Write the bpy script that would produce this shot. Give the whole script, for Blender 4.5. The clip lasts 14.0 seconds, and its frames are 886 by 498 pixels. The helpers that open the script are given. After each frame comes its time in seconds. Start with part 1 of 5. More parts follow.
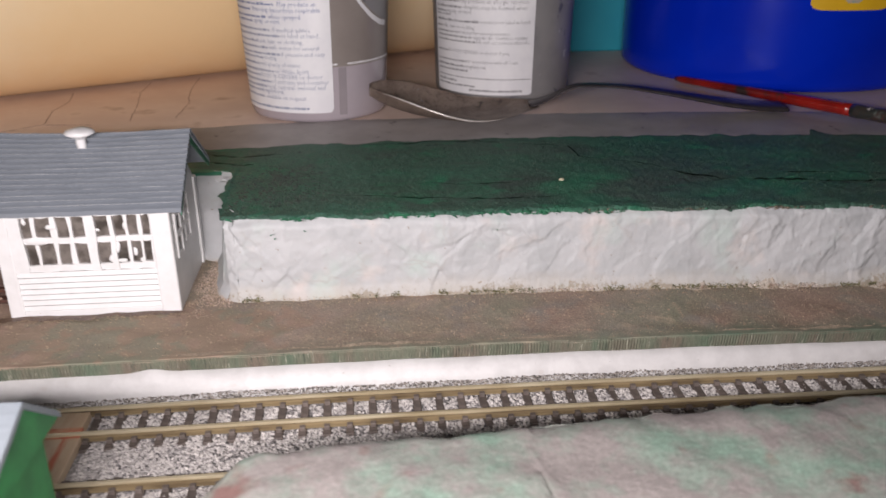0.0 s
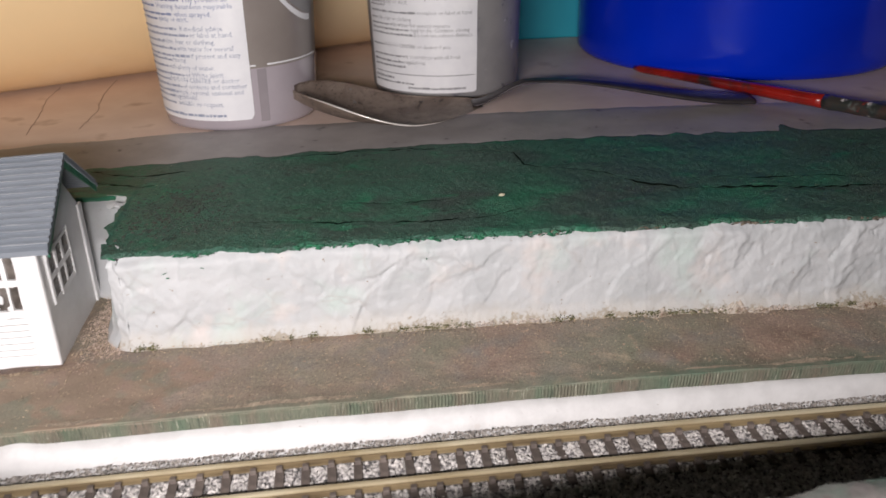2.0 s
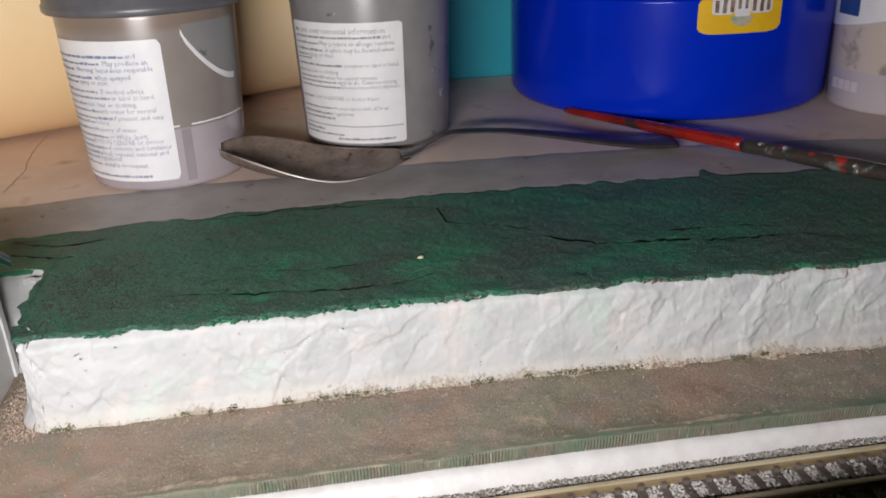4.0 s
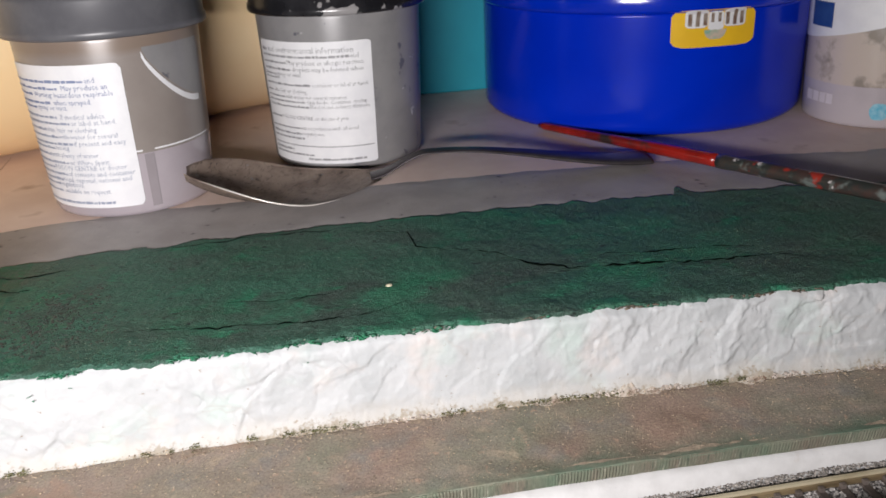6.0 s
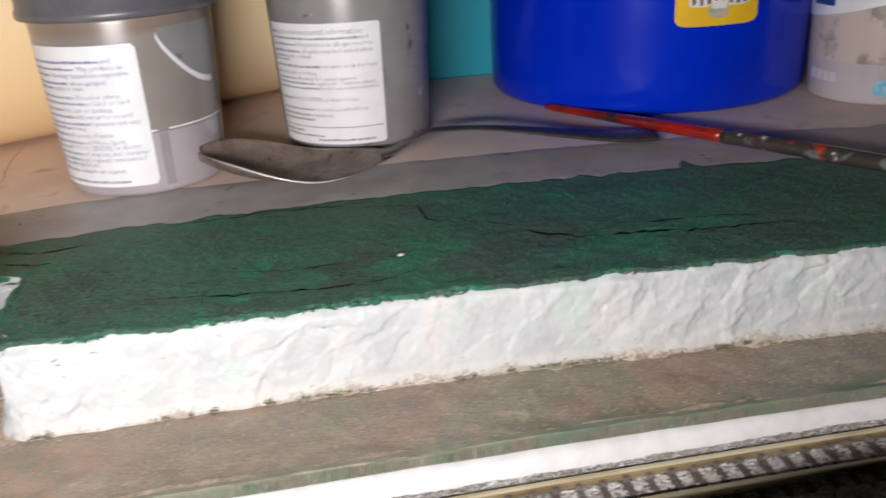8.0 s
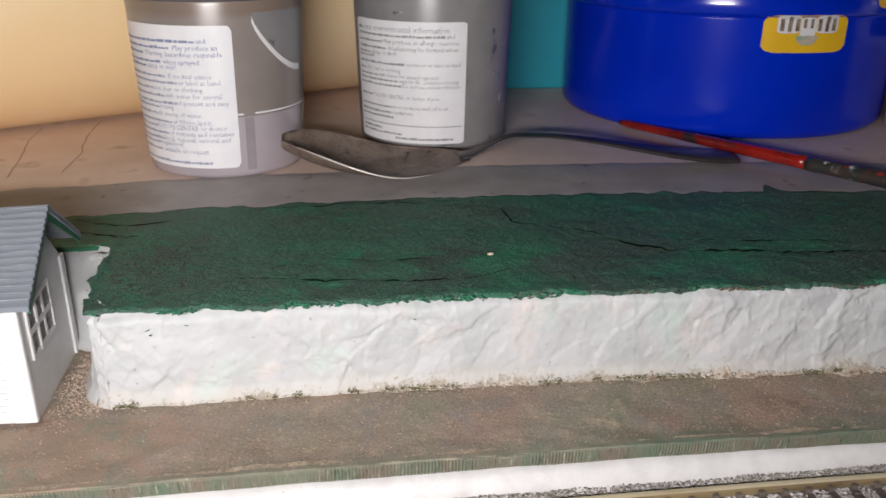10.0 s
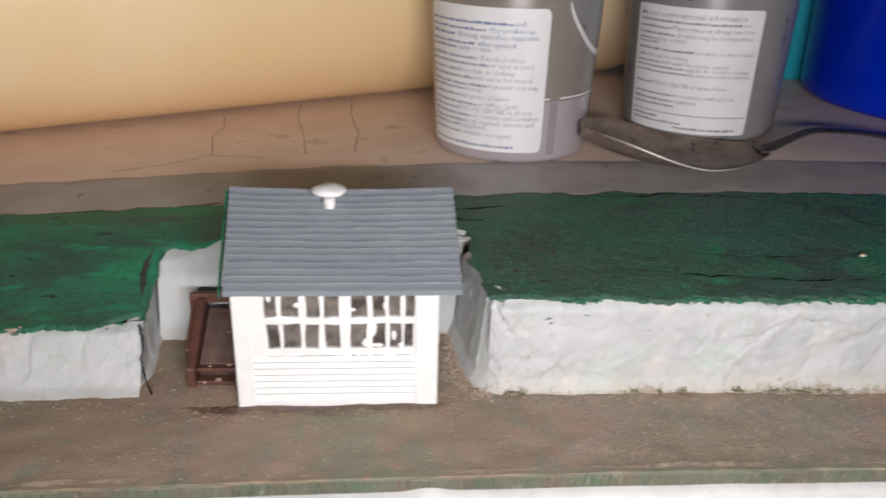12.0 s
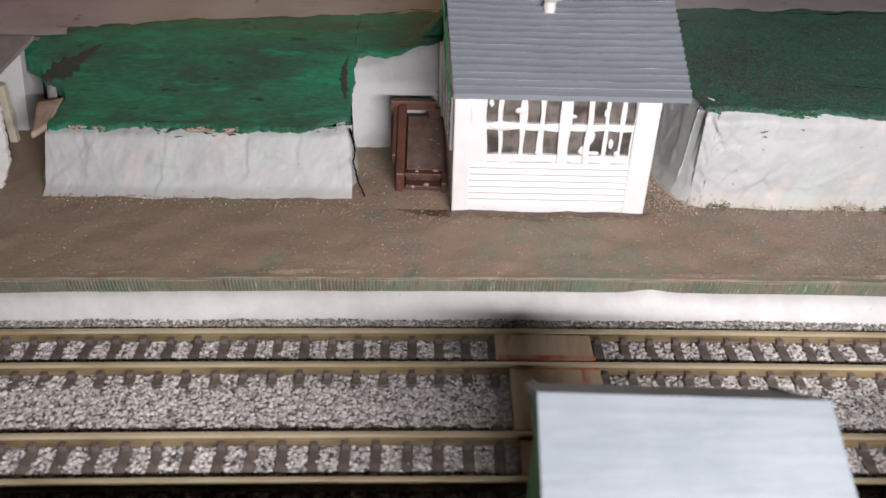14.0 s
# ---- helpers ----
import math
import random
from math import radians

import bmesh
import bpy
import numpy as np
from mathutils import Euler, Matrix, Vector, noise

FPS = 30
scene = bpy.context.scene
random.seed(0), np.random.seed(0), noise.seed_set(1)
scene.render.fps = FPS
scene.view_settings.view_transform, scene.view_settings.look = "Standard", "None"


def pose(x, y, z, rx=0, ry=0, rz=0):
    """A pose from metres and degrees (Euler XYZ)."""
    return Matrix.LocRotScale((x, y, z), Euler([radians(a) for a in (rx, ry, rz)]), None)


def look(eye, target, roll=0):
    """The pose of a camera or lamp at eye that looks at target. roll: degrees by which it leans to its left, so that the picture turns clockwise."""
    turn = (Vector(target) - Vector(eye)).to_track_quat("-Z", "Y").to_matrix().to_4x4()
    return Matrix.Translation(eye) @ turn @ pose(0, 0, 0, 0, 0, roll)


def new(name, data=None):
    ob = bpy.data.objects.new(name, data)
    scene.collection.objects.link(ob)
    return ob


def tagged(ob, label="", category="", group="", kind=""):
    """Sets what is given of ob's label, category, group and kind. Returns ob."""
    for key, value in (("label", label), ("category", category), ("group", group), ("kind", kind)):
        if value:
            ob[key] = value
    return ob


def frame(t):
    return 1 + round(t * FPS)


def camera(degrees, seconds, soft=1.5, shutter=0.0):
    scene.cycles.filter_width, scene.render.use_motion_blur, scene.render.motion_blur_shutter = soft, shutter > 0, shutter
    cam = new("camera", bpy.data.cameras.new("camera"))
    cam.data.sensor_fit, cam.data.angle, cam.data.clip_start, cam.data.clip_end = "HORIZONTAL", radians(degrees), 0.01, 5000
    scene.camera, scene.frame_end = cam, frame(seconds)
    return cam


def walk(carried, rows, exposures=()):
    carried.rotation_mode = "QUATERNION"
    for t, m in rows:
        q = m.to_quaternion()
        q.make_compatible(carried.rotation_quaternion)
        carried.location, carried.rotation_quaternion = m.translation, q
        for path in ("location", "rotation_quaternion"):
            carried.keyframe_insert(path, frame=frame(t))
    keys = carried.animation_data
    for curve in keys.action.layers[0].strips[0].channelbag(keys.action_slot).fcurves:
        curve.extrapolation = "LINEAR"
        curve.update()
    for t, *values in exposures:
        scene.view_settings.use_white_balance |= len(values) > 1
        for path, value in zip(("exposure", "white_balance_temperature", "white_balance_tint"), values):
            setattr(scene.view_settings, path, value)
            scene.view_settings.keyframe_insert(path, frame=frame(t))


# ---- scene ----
K = 0.0104  # metres in one plan unit: a 9 mm gauge model railway on a shelf
cam = camera(56.0, 14.0, soft=1.5, shutter=0.5)
PATH = [
    (0, (-0.042, 1.056, 13.648), (0.122, 2.888, 12.862), -0.23),
    (0.5, (0.532, 2.117, 12.990), (0.674, 3.948, 12.199), -0.85),
    (1, (0.499, 3.320, 13.220), (0.662, 5.144, 12.417), -1.04),
    (1.5, (1.137, 3.346, 13.466), (1.327, 5.162, 12.649), -1.21),
    (2, (1.324, 3.604, 13.587), (1.540, 5.412, 12.760), -1.33),
    (2.5, (1.767, 4.266, 13.827), (2.007, 6.070, 12.996), -1.50),
    (3, (2.021, 3.794, 14.154), (2.282, 5.596, 13.327), -1.68),
    (3.5, (2.379, 3.551, 14.442), (2.660, 5.357, 13.631), -1.96),
    (4, (2.466, 3.736, 14.594), (2.759, 5.546, 13.796), -2.24),
    (4.2, (2.546, 3.894, 14.722), (2.839, 5.705, 13.926), -2.38),
    (6.3, (3.144, 4.278, 14.858), (3.478, 6.088, 14.077), -2.86),
    (6.5, (3.795, 3.973, 15.260), (4.128, 5.787, 14.487), -3.02),
    (7, (3.560, 3.853, 15.199), (3.882, 5.670, 14.428), -3.35),
    (7.5, (3.612, 3.928, 14.657), (3.930, 5.744, 13.880), -3.51),
    (8, (2.697, 3.705, 14.396), (3.012, 5.515, 13.606), -3.43),
    (8.2, (1.843, 4.175, 14.374), (2.156, 5.986, 13.587), -3.13),
    (10.3, (0.788, 3.936, 14.013), (1.057, 5.770, 13.262), 0.83),
    (10.5, (0.313, 4.074, 14.026), (0.569, 5.909, 13.274), 0.73),
    (11, (-1.908, 4.467, 14.112), (-1.688, 6.298, 13.338), 1.12),
    (11.5, (-3.718, 4.639, 14.186), (-3.548, 6.470, 13.399), 1.36),
    (12, (-5.260, 4.933, 13.975), (-5.136, 6.765, 13.182), 1.37),
    (12.5, (-6.551, 5.493, 13.527), (-6.461, 7.323, 12.725), 1.29),
    (13, (-8.277, 4.498, 13.664), (-8.206, 6.311, 12.823), 1.63),
    (13.5, (-8.688, 4.588, 13.589), (-8.657, 6.280, 12.522), 1.63),
    (14, (-8.404, 4.552, 13.447), (-8.384, 6.204, 12.320), 1.47),
]
EXPOSURES = [(0.0, -0.17, 6500, 15), (1.0, -0.06, 6500, 14), (3.5, 0.14, 6450, 9), (6.5, 0.47, 6350, 9), (7.5, 0.52, 6350, 9), (8.2, 0.38, 6400, 9),
             (10.5, 0.06, 6450, 10), (12.0, -0.10, 6450, 9), (13.0, -0.12, 6400, 10), (14.0, -0.10, 6400, 12)]
walk(cam, [(t, look(Vector(eye) * K, Vector(target) * K, roll)) for t, eye, target, roll in PATH], EXPOSURES)
cam.data.dof.use_dof = True
cam.data.dof.focus_distance = 0.19
cam.data.dof.aperture_fstop = 38.0

# ---------------------------------------------------------------- light
world = bpy.data.worlds.new("room_dark")
scene.world = world
world.use_nodes = True
world.node_tree.nodes["Background"].inputs[0].default_value = (0.5, 0.55, 0.62, 1)
world.node_tree.nodes["Background"].inputs[1].default_value = 0.009
torch = bpy.data.lights.new("torch", "AREA")
torch.energy, torch.color, torch.shape = 0.83, (1.0, 0.94, 0.93), "RECTANGLE"
torch.size, torch.size_y = 10.5 * K, 0.8 * K
torch_lamp = new("torch", torch)
torch_lamp.matrix_world = look(Vector((-3.1, -0.2, 13.9)) * K, Vector((-1.8, 25.0, 8.0)) * K)
tagged(torch_lamp, "small white torch light held beside the camera", "lamp")
scene.view_settings.exposure = 0.0

# ---------------------------------------------------------------- materials


def rgb(c):
    return (*c, 1.0)


def mat(name, base, alt=None, scale=200.0, lo=0.4, hi=0.62, rough=0.6, metal=0.0, bump=0.0, bscale=1500.0,
        spots=None, coat=0.0, stretch=None, grain=0.0, gscale=4000.0, rvar=0.0, random=0.0, random_island=0.0, spec=0.5, bdist=0.0004):
    """Base paint, a second tone in noise patches, optional specks (colour, scale, threshold), grain and relief."""
    m = bpy.data.materials.new(name)
    m.use_nodes = True
    nt = m.node_tree
    n, l = nt.nodes, nt.links
    b = n["Principled BSDF"]
    b.inputs["Roughness"].default_value, b.inputs["Metallic"].default_value = rough, metal
    b.inputs["Coat Weight"].default_value = coat
    b.inputs["Specular IOR Level"].default_value = spec
    tc = n.new("ShaderNodeTexCoord")
    vec = tc.outputs["Object"]
    if stretch:
        mp = n.new("ShaderNodeMapping")
        mp.inputs["Scale"].default_value = stretch
        l.new(vec, mp.inputs["Vector"])
        vec = mp.outputs[0]

    def noise_at(s, detail=5.0, rough_=0.6):
        t = n.new("ShaderNodeTexNoise")
        t.inputs["Scale"].default_value, t.inputs["Detail"].default_value, t.inputs["Roughness"].default_value = s, detail, rough_
        l.new(vec, t.inputs["Vector"])
        return t.outputs["Fac"]

    def ramp(fac, a, c):
        r = n.new("ShaderNodeMapRange")
        r.inputs[1].default_value, r.inputs[2].default_value = a, c
        l.new(fac, r.inputs[0])
        return r.outputs[0]

    def mix(fac, a, c):
        x = n.new("ShaderNodeMix")
        x.data_type = "RGBA"
        if fac is None:
            x.inputs[0].default_value = 1.0
        else:
            l.new(fac, x.inputs[0])
        for sock, v in ((x.inputs[6], a), (x.inputs[7], c)):
            if isinstance(v, tuple):
                sock.default_value = rgb(v)
            else:
                l.new(v, sock)
        return x.outputs[2]

    col = base
    if alt:
        col = mix(ramp(noise_at(scale), lo, hi), base, alt)
    for sp in spots or ():
        colour, sc, th = sp[:3]
        col = mix(ramp(noise_at(sc, 3.0), th, th + (sp[3] if len(sp) > 3 else 0.03)), col, colour)
    if grain or random or random_island:
        hsv = n.new("ShaderNodeHueSaturation")
        if isinstance(col, tuple):
            hsv.inputs["Color"].default_value = rgb(col)
        else:
            l.new(col, hsv.inputs["Color"])
        mr = n.new("ShaderNodeMapRange")
        if grain:
            src, amt = noise_at(gscale, 4.0, 0.7), grain
            mr.inputs[1].default_value, mr.inputs[2].default_value = 0.3, 0.7
        elif random:
            oi = n.new("ShaderNodeObjectInfo")
            src, amt = oi.outputs["Random"], random
        else:
            ge = n.new("ShaderNodeNewGeometry")
            src, amt = ge.outputs["Random Per Island"], random_island
        mr.inputs[3].default_value, mr.inputs[4].default_value = 1 - amt, 1 + amt
        l.new(src, mr.inputs[0])
        l.new(mr.outputs[0], hsv.inputs["Value"])
        col = hsv.outputs[0]
    if isinstance(col, tuple):
        b.inputs["Base Color"].default_value = rgb(col)
    else:
        l.new(col, b.inputs["Base Color"])
    if rvar:
        r = n.new("ShaderNodeMapRange")
        r.inputs[3].default_value, r.inputs[4].default_value = rough - rvar, rough + rvar
        l.new(noise_at(scale * 1.7), r.inputs[0])
        l.new(r.outputs[0], b.inputs["Roughness"])
    if bump:
        bp = n.new("ShaderNodeBump")
        bp.inputs["Strength"].default_value, bp.inputs["Distance"].default_value = bump, bdist
        l.new(noise_at(bscale, 6.0, 0.65), bp.inputs["Height"])
        l.new(bp.outputs[0], b.inputs["Normal"])
    m["tools"] = name
    return m


def banded(m, axis, at, width, colour, wobble=0.004, scale=120.0, above=True, scale2=900.0, wobble2=0.0015, amount=1.0):
    """Paint of another colour past an uneven line across one axis of the object."""
    nt = m.node_tree
    n, l = nt.nodes, nt.links
    b = n["Principled BSDF"]
    tc = n.new("ShaderNodeTexCoord")
    sep = n.new("ShaderNodeSeparateXYZ")
    l.new(tc.outputs["Object"], sep.inputs[0])
    total = sep.outputs[axis]
    for s, w in ((scale, wobble), (scale2, wobble2)):
        t = n.new("ShaderNodeTexNoise")
        t.inputs["Scale"].default_value, t.inputs["Detail"].default_value = s, 5.0
        l.new(tc.outputs["Object"], t.inputs["Vector"])
        ma = n.new("ShaderNodeMath")
        ma.operation = "MULTIPLY_ADD"
        ma.inputs[1].default_value = 2 * w
        l.new(t.outputs["Fac"], ma.inputs[0])
        l.new(total, ma.inputs[2])
        total = ma.outputs[0]
    mr = n.new("ShaderNodeMapRange")
    a, c = at + wobble + wobble2 - width / 2, at + wobble + wobble2 + width / 2
    if not above:
        a, c = c, a
    mr.inputs[1].default_value, mr.inputs[2].default_value = a, c
    mr.inputs[4].default_value = amount
    l.new(total, mr.inputs[0])
    x = n.new("ShaderNodeMix")
    x.data_type = "RGBA"
    l.new(mr.outputs[0], x.inputs[0])
    old = b.inputs["Base Color"]
    if old.is_linked:
        l.new(old.links[0].from_socket, x.inputs[6])
    else:
        x.inputs[6].default_value = old.default_value
    x.inputs[7].default_value = rgb(colour)
    l.new(x.outputs[2], old)
    return m


M_PLASTER = mat("white_plaster", (0.56, 0.57, 0.57), (0.48, 0.50, 0.50), 130, 0.45, 0.7, rough=0.55, bump=0.35, bscale=700,
                spots=[((0.5, 0.47, 0.43), 420, 0.7, 0.08), ((0.2, 0.17, 0.13), 900, 0.735, 0.02)], rvar=0.1)


def creased(m, scale, colour, width=0.03, amount=0.7):
    """Thin darker crease lines wandering over a surface."""
    nt = m.node_tree
    n, l = nt.nodes, nt.links
    b = n["Principled BSDF"]
    tc = n.new("ShaderNodeTexCoord")
    warp = n.new("ShaderNodeTexNoise")
    warp.inputs["Scale"].default_value, warp.inputs["Detail"].default_value = scale * 1.3, 3.0
    l.new(tc.outputs["Object"], warp.inputs["Vector"])
    add = n.new("ShaderNodeVectorMath")
    add.operation = "MULTIPLY_ADD"
    add.inputs[1].default_value = (0.9 / scale,) * 3
    l.new(warp.outputs["Color"], add.inputs[0])
    l.new(tc.outputs["Object"], add.inputs[2])
    vo = n.new("ShaderNodeTexVoronoi")
    vo.feature = "DISTANCE_TO_EDGE"
    vo.inputs["Scale"].default_value = scale
    l.new(add.outputs[0], vo.inputs["Vector"])
    mr = n.new("ShaderNodeMapRange")
    mr.inputs[1].default_value, mr.inputs[2].default_value, mr.inputs[3].default_value, mr.inputs[4].default_value = 0.0, width, amount, 0.0
    l.new(vo.outputs["Distance"], mr.inputs[0])
    mask = n.new("ShaderNodeTexNoise")
    mask.inputs["Scale"].default_value = scale * 0.8
    l.new(tc.outputs["Object"], mask.inputs["Vector"])
    mk = n.new("ShaderNodeMapRange")
    mk.inputs[1].default_value, mk.inputs[2].default_value = 0.48, 0.62
    l.new(mask.outputs["Fac"], mk.inputs[0])
    mul = n.new("ShaderNodeMath")
    mul.operation = "MULTIPLY"
    l.new(mr.outputs[0], mul.inputs[0])
    l.new(mk.outputs[0], mul.inputs[1])
    x = n.new("ShaderNodeMix")
    x.data_type = "RGBA"
    l.new(mul.outputs[0], x.inputs[0])
    old = b.inputs["Base Color"]
    l.new(old.links[0].from_socket, x.inputs[6])
    x.inputs[7].default_value = rgb(colour)
    l.new(x.outputs[2], old)
    return m


M_PLASTER_FOOT = creased(mat("white_plaster_wall", (0.46, 0.47, 0.475), (0.40, 0.415, 0.42), 110, 0.42, 0.68, rough=0.6, bump=0.4, bscale=600, spec=0.3,
                             spots=[((0.44, 0.505, 0.48), 70, 0.54, 0.2), ((0.52, 0.485, 0.465), 95, 0.57, 0.18), ((0.30, 0.26, 0.22), 700, 0.70, 0.03)], rvar=0.1), 85, (0.40, 0.39, 0.375), 0.05, 0.5)
M_PLASTER_LOW = banded(M_PLASTER_FOOT.copy(), "Z", 0.0002, 0.0022, (0.40, 0.36, 0.30), 0.0022, 120, False, 700, 0.0010, 0.6)
banded(M_PLASTER_FOOT, "Z", 0.0012, 0.0070, (0.42, 0.37, 0.30), 0.0040, 90, False, 500, 0.0020, 0.75)
banded(M_PLASTER_FOOT, "Z", 0.0004, 0.0016, (0.25, 0.205, 0.14), 0.0060, 75, False, 1100, 0.0038, 0.7)
M_GREEN = mat("dark_green_paint", (0.042, 0.135, 0.090), (0.064, 0.103, 0.083), 34, 0.40, 0.66, rough=0.58, bump=1.0, bscale=1300, bdist=0.0006, spec=0.4, stretch=(0.6, 1, 1),
              spots=[((0.024, 0.225, 0.112), 45, 0.53, 0.30), ((0.056, 0.073, 0.064), 62, 0.54, 0.26), ((0.024, 0.190, 0.100), 150, 0.57, 0.18), ((0.018, 0.030, 0.025), 500, 0.64, 0.06), ((0.30, 0.32, 0.25), 1900, 0.79, 0.03)], grain=0.42, gscale=1700, rvar=0.12)
# brighter, more streaked green for the bank beyond the signal box
M_GREEN_LEFT = mat("streaky_green_paint", (0.030, 0.150, 0.086), (0.036, 0.088, 0.062), 60, 0.40, 0.62, rough=0.58, bump=0.6, bscale=1200, bdist=0.00035, spec=0.35, stretch=(0.32, 1, 1),
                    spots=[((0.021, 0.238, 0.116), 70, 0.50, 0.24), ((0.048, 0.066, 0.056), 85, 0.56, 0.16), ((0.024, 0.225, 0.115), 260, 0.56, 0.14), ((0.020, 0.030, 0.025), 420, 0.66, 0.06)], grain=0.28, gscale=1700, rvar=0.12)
M_SMEAR = mat("dark_brown_smear", (0.030, 0.040, 0.034), (0.050, 0.043, 0.036), 120, 0.42, 0.6, rough=0.75, bump=0.6, bscale=1200, grain=0.4, gscale=1800)
M_CHIP = mat("brown_chipped_paint", (0.075, 0.062, 0.046), (0.20, 0.165, 0.125), 700, rough=0.85)
M_GREEN_EDGE = mat("bright_green_paint", (0.020, 0.16, 0.078), (0.016, 0.085, 0.048), 260, rough=0.5, bump=0.5, bscale=900, grain=0.3, gscale=1800)
M_PLATFORM = banded(mat("brown_platform_paint", (0.315, 0.255, 0.21), (0.27, 0.245, 0.20), 55, 0.42, 0.62, rough=0.8, bump=0.45, bscale=1400, spec=0.25,
                        spots=[((0.285, 0.20, 0.152), 15, 0.53, 0.18), ((0.185, 0.20, 0.14), 19, 0.53, 0.14), ((0.30, 0.212, 0.168), 36, 0.45, 0.26), ((0.240, 0.228, 0.172), 48, 0.48, 0.23), ((0.24, 0.222, 0.195), 75, 0.53, 0.18), ((0.40, 0.325, 0.235), 170, 0.56, 0.22), ((0.42, 0.30, 0.22), 420, 0.62, 0.10), ((0.50, 0.42, 0.31), 900, 0.66, 0.05), ((0.10, 0.085, 0.07), 1300, 0.67, 0.05)],
                        grain=0.3, gscale=1900),
                    "Y", -0.0212, 0.008, (0.11, 0.155, 0.11), 0.008, 45, False, 420, 0.003)
banded(M_PLATFORM, "X", 0.015, 0.10, (0.25, 0.185, 0.148), 0.09, 25, False, 140, 0.03, 0.3)
banded(M_PLATFORM, "X", -0.055, 0.035, (0.205, 0.215, 0.150), 0.36, 26, False, 150, 0.14, 0.5)
banded(M_PLATFORM, "X", -0.060, 0.035, (0.330, 0.212, 0.155), 0.36, 37, False, 190, 0.14, 0.5)
M_RIB = mat("ribbed_green_card", (0.130, 0.142, 0.102), (0.140, 0.116, 0.088), 30, 0.42, 0.60, rough=0.8, spots=[((0.080, 0.128, 0.084), 40, 0.48, 0.25), ((0.32, 0.32, 0.25), 700, 0.62, 0.10), ((0.055, 0.07, 0.05), 620, 0.58, 0.12)],
            grain=0.3, gscale=1500, stretch=(3.0, 1, 0.3))
M_WHITE = mat("white_paint", (0.56, 0.555, 0.55), (0.50, 0.495, 0.49), 240, rough=0.5, bump=0.25, bscale=900, spots=[((0.25, 0.22, 0.2), 1300, 0.725, 0.03), ((0.45, 0.42, 0.40), 240, 0.66, 0.1)])
M_BALLAST_BED = mat("ballast_bed", (0.40, 0.38, 0.37), (0.22, 0.21, 0.205), 1100, 0.42, 0.55, rough=0.9, bump=1.0, bscale=1400, grain=0.4, gscale=3000)
M_STONE = mat("ballast_stone", (0.48, 0.455, 0.435), rough=0.95, random_island=0.3, spec=0.2)
M_SAND = mat("ochre_sand_grain", (0.34, 0.27, 0.19), rough=0.9, random_island=0.6, spec=0.2)
M_STONE_DARK = mat("dark_ballast_stone", (0.17, 0.16, 0.16), rough=0.95, random_island=0.7, spec=0.2)
M_RAIL = mat("brass_rail", (0.60, 0.53, 0.37), (0.40, 0.32, 0.19), 300, 0.42, 0.66, rough=0.4, metal=0.35, rvar=0.1, stretch=(0.15, 1, 1))
M_RAIL_SIDE = mat("darker_rail_side", (0.27, 0.21, 0.12), (0.13, 0.095, 0.055), 350, rough=0.45, metal=0.25, stretch=(0.15, 1, 1))
M_SLEEPER = mat("grey_brown_sleeper_plastic", (0.092, 0.074, 0.066), (0.14, 0.115, 0.10), 500, rough=0.65, bump=0.3, bscale=2000, random=0.2)
M_CROSSING = mat("pale_wood_card", (0.45, 0.33, 0.22), (0.52, 0.42, 0.30), 160, rough=0.7, bump=0.3, bscale=900, stretch=(2.0, 0.35, 1),
                 spots=[((0.45, 0.14, 0.08), 130, 0.60, 0.1)])
M_RED_EDGE = mat("red_brown_crossing_edge", (0.42, 0.11, 0.06), (0.5, 0.28, 0.17), 300, rough=0.65)
# near-black colour for the shade in the gap behind the cottage
M_SHADOWGAP = mat("shadow_gap", (0.012, 0.011, 0.01), (0.03, 0.025, 0.02), 300, rough=0.9)
M_SHELF = mat("pinkish_bare_board", (0.70, 0.545, 0.465), (0.76, 0.61, 0.525), 60, rough=0.55, bump=0.15, bscale=700, spots=[((0.52, 0.37, 0.29), 60, 0.62, 0.12)])
M_GREYPAINT = mat("grey_strip_paint", (0.345, 0.318, 0.31), (0.41, 0.385, 0.375), 70, rough=0.55, bump=0.3, bscale=600, spots=[((0.42, 0.40, 0.38), 420, 0.70, 0.04), ((0.09, 0.085, 0.085), 200, 0.66, 0.1)])
M_PENCIL = mat("brown_crack", (0.30, 0.19, 0.14), (0.45, 0.32, 0.25), 400, rough=0.9)
M_CRACK = mat("black_crack", (0.004, 0.006, 0.005), rough=0.95, spec=0.0)
M_FLECK = mat("cream_fleck", (0.50, 0.46, 0.33), rough=0.8)
M_ROOF = mat("blue_grey_roof_paint", (0.165, 0.185, 0.21), (0.185, 0.205, 0.23), 160, rough=0.5, bump=0.3, bscale=900, stretch=(0.4, 1, 1))
# paler rib lines: wear plus the ribs' highlights put into the colour
M_ROOF_LINE = mat("worn_highlit_roof_ridge", (0.44, 0.46, 0.485), (0.20, 0.22, 0.245), 260, 0.44, 0.60, rough=0.42, stretch=(0.25, 1, 1))
M_BOXWHITE = mat("signal_box_white_paint", (0.70, 0.70, 0.70), (0.66, 0.66, 0.655), 260, rough=0.45, bump=0.25, bscale=900, spots=[((0.4, 0.36, 0.3), 1100, 0.745, 0.02)])
M_GAPGREY = mat("board_gap_shade", (0.40, 0.39, 0.38), (0.28, 0.27, 0.26), 300, rough=0.8)
M_WINDOW = mat("clear_window_sheet", (0.17, 0.15, 0.135), (0.06, 0.052, 0.046), 240, rough=0.12, spots=[((0.5, 0.48, 0.44), 700, 0.72, 0.04)])
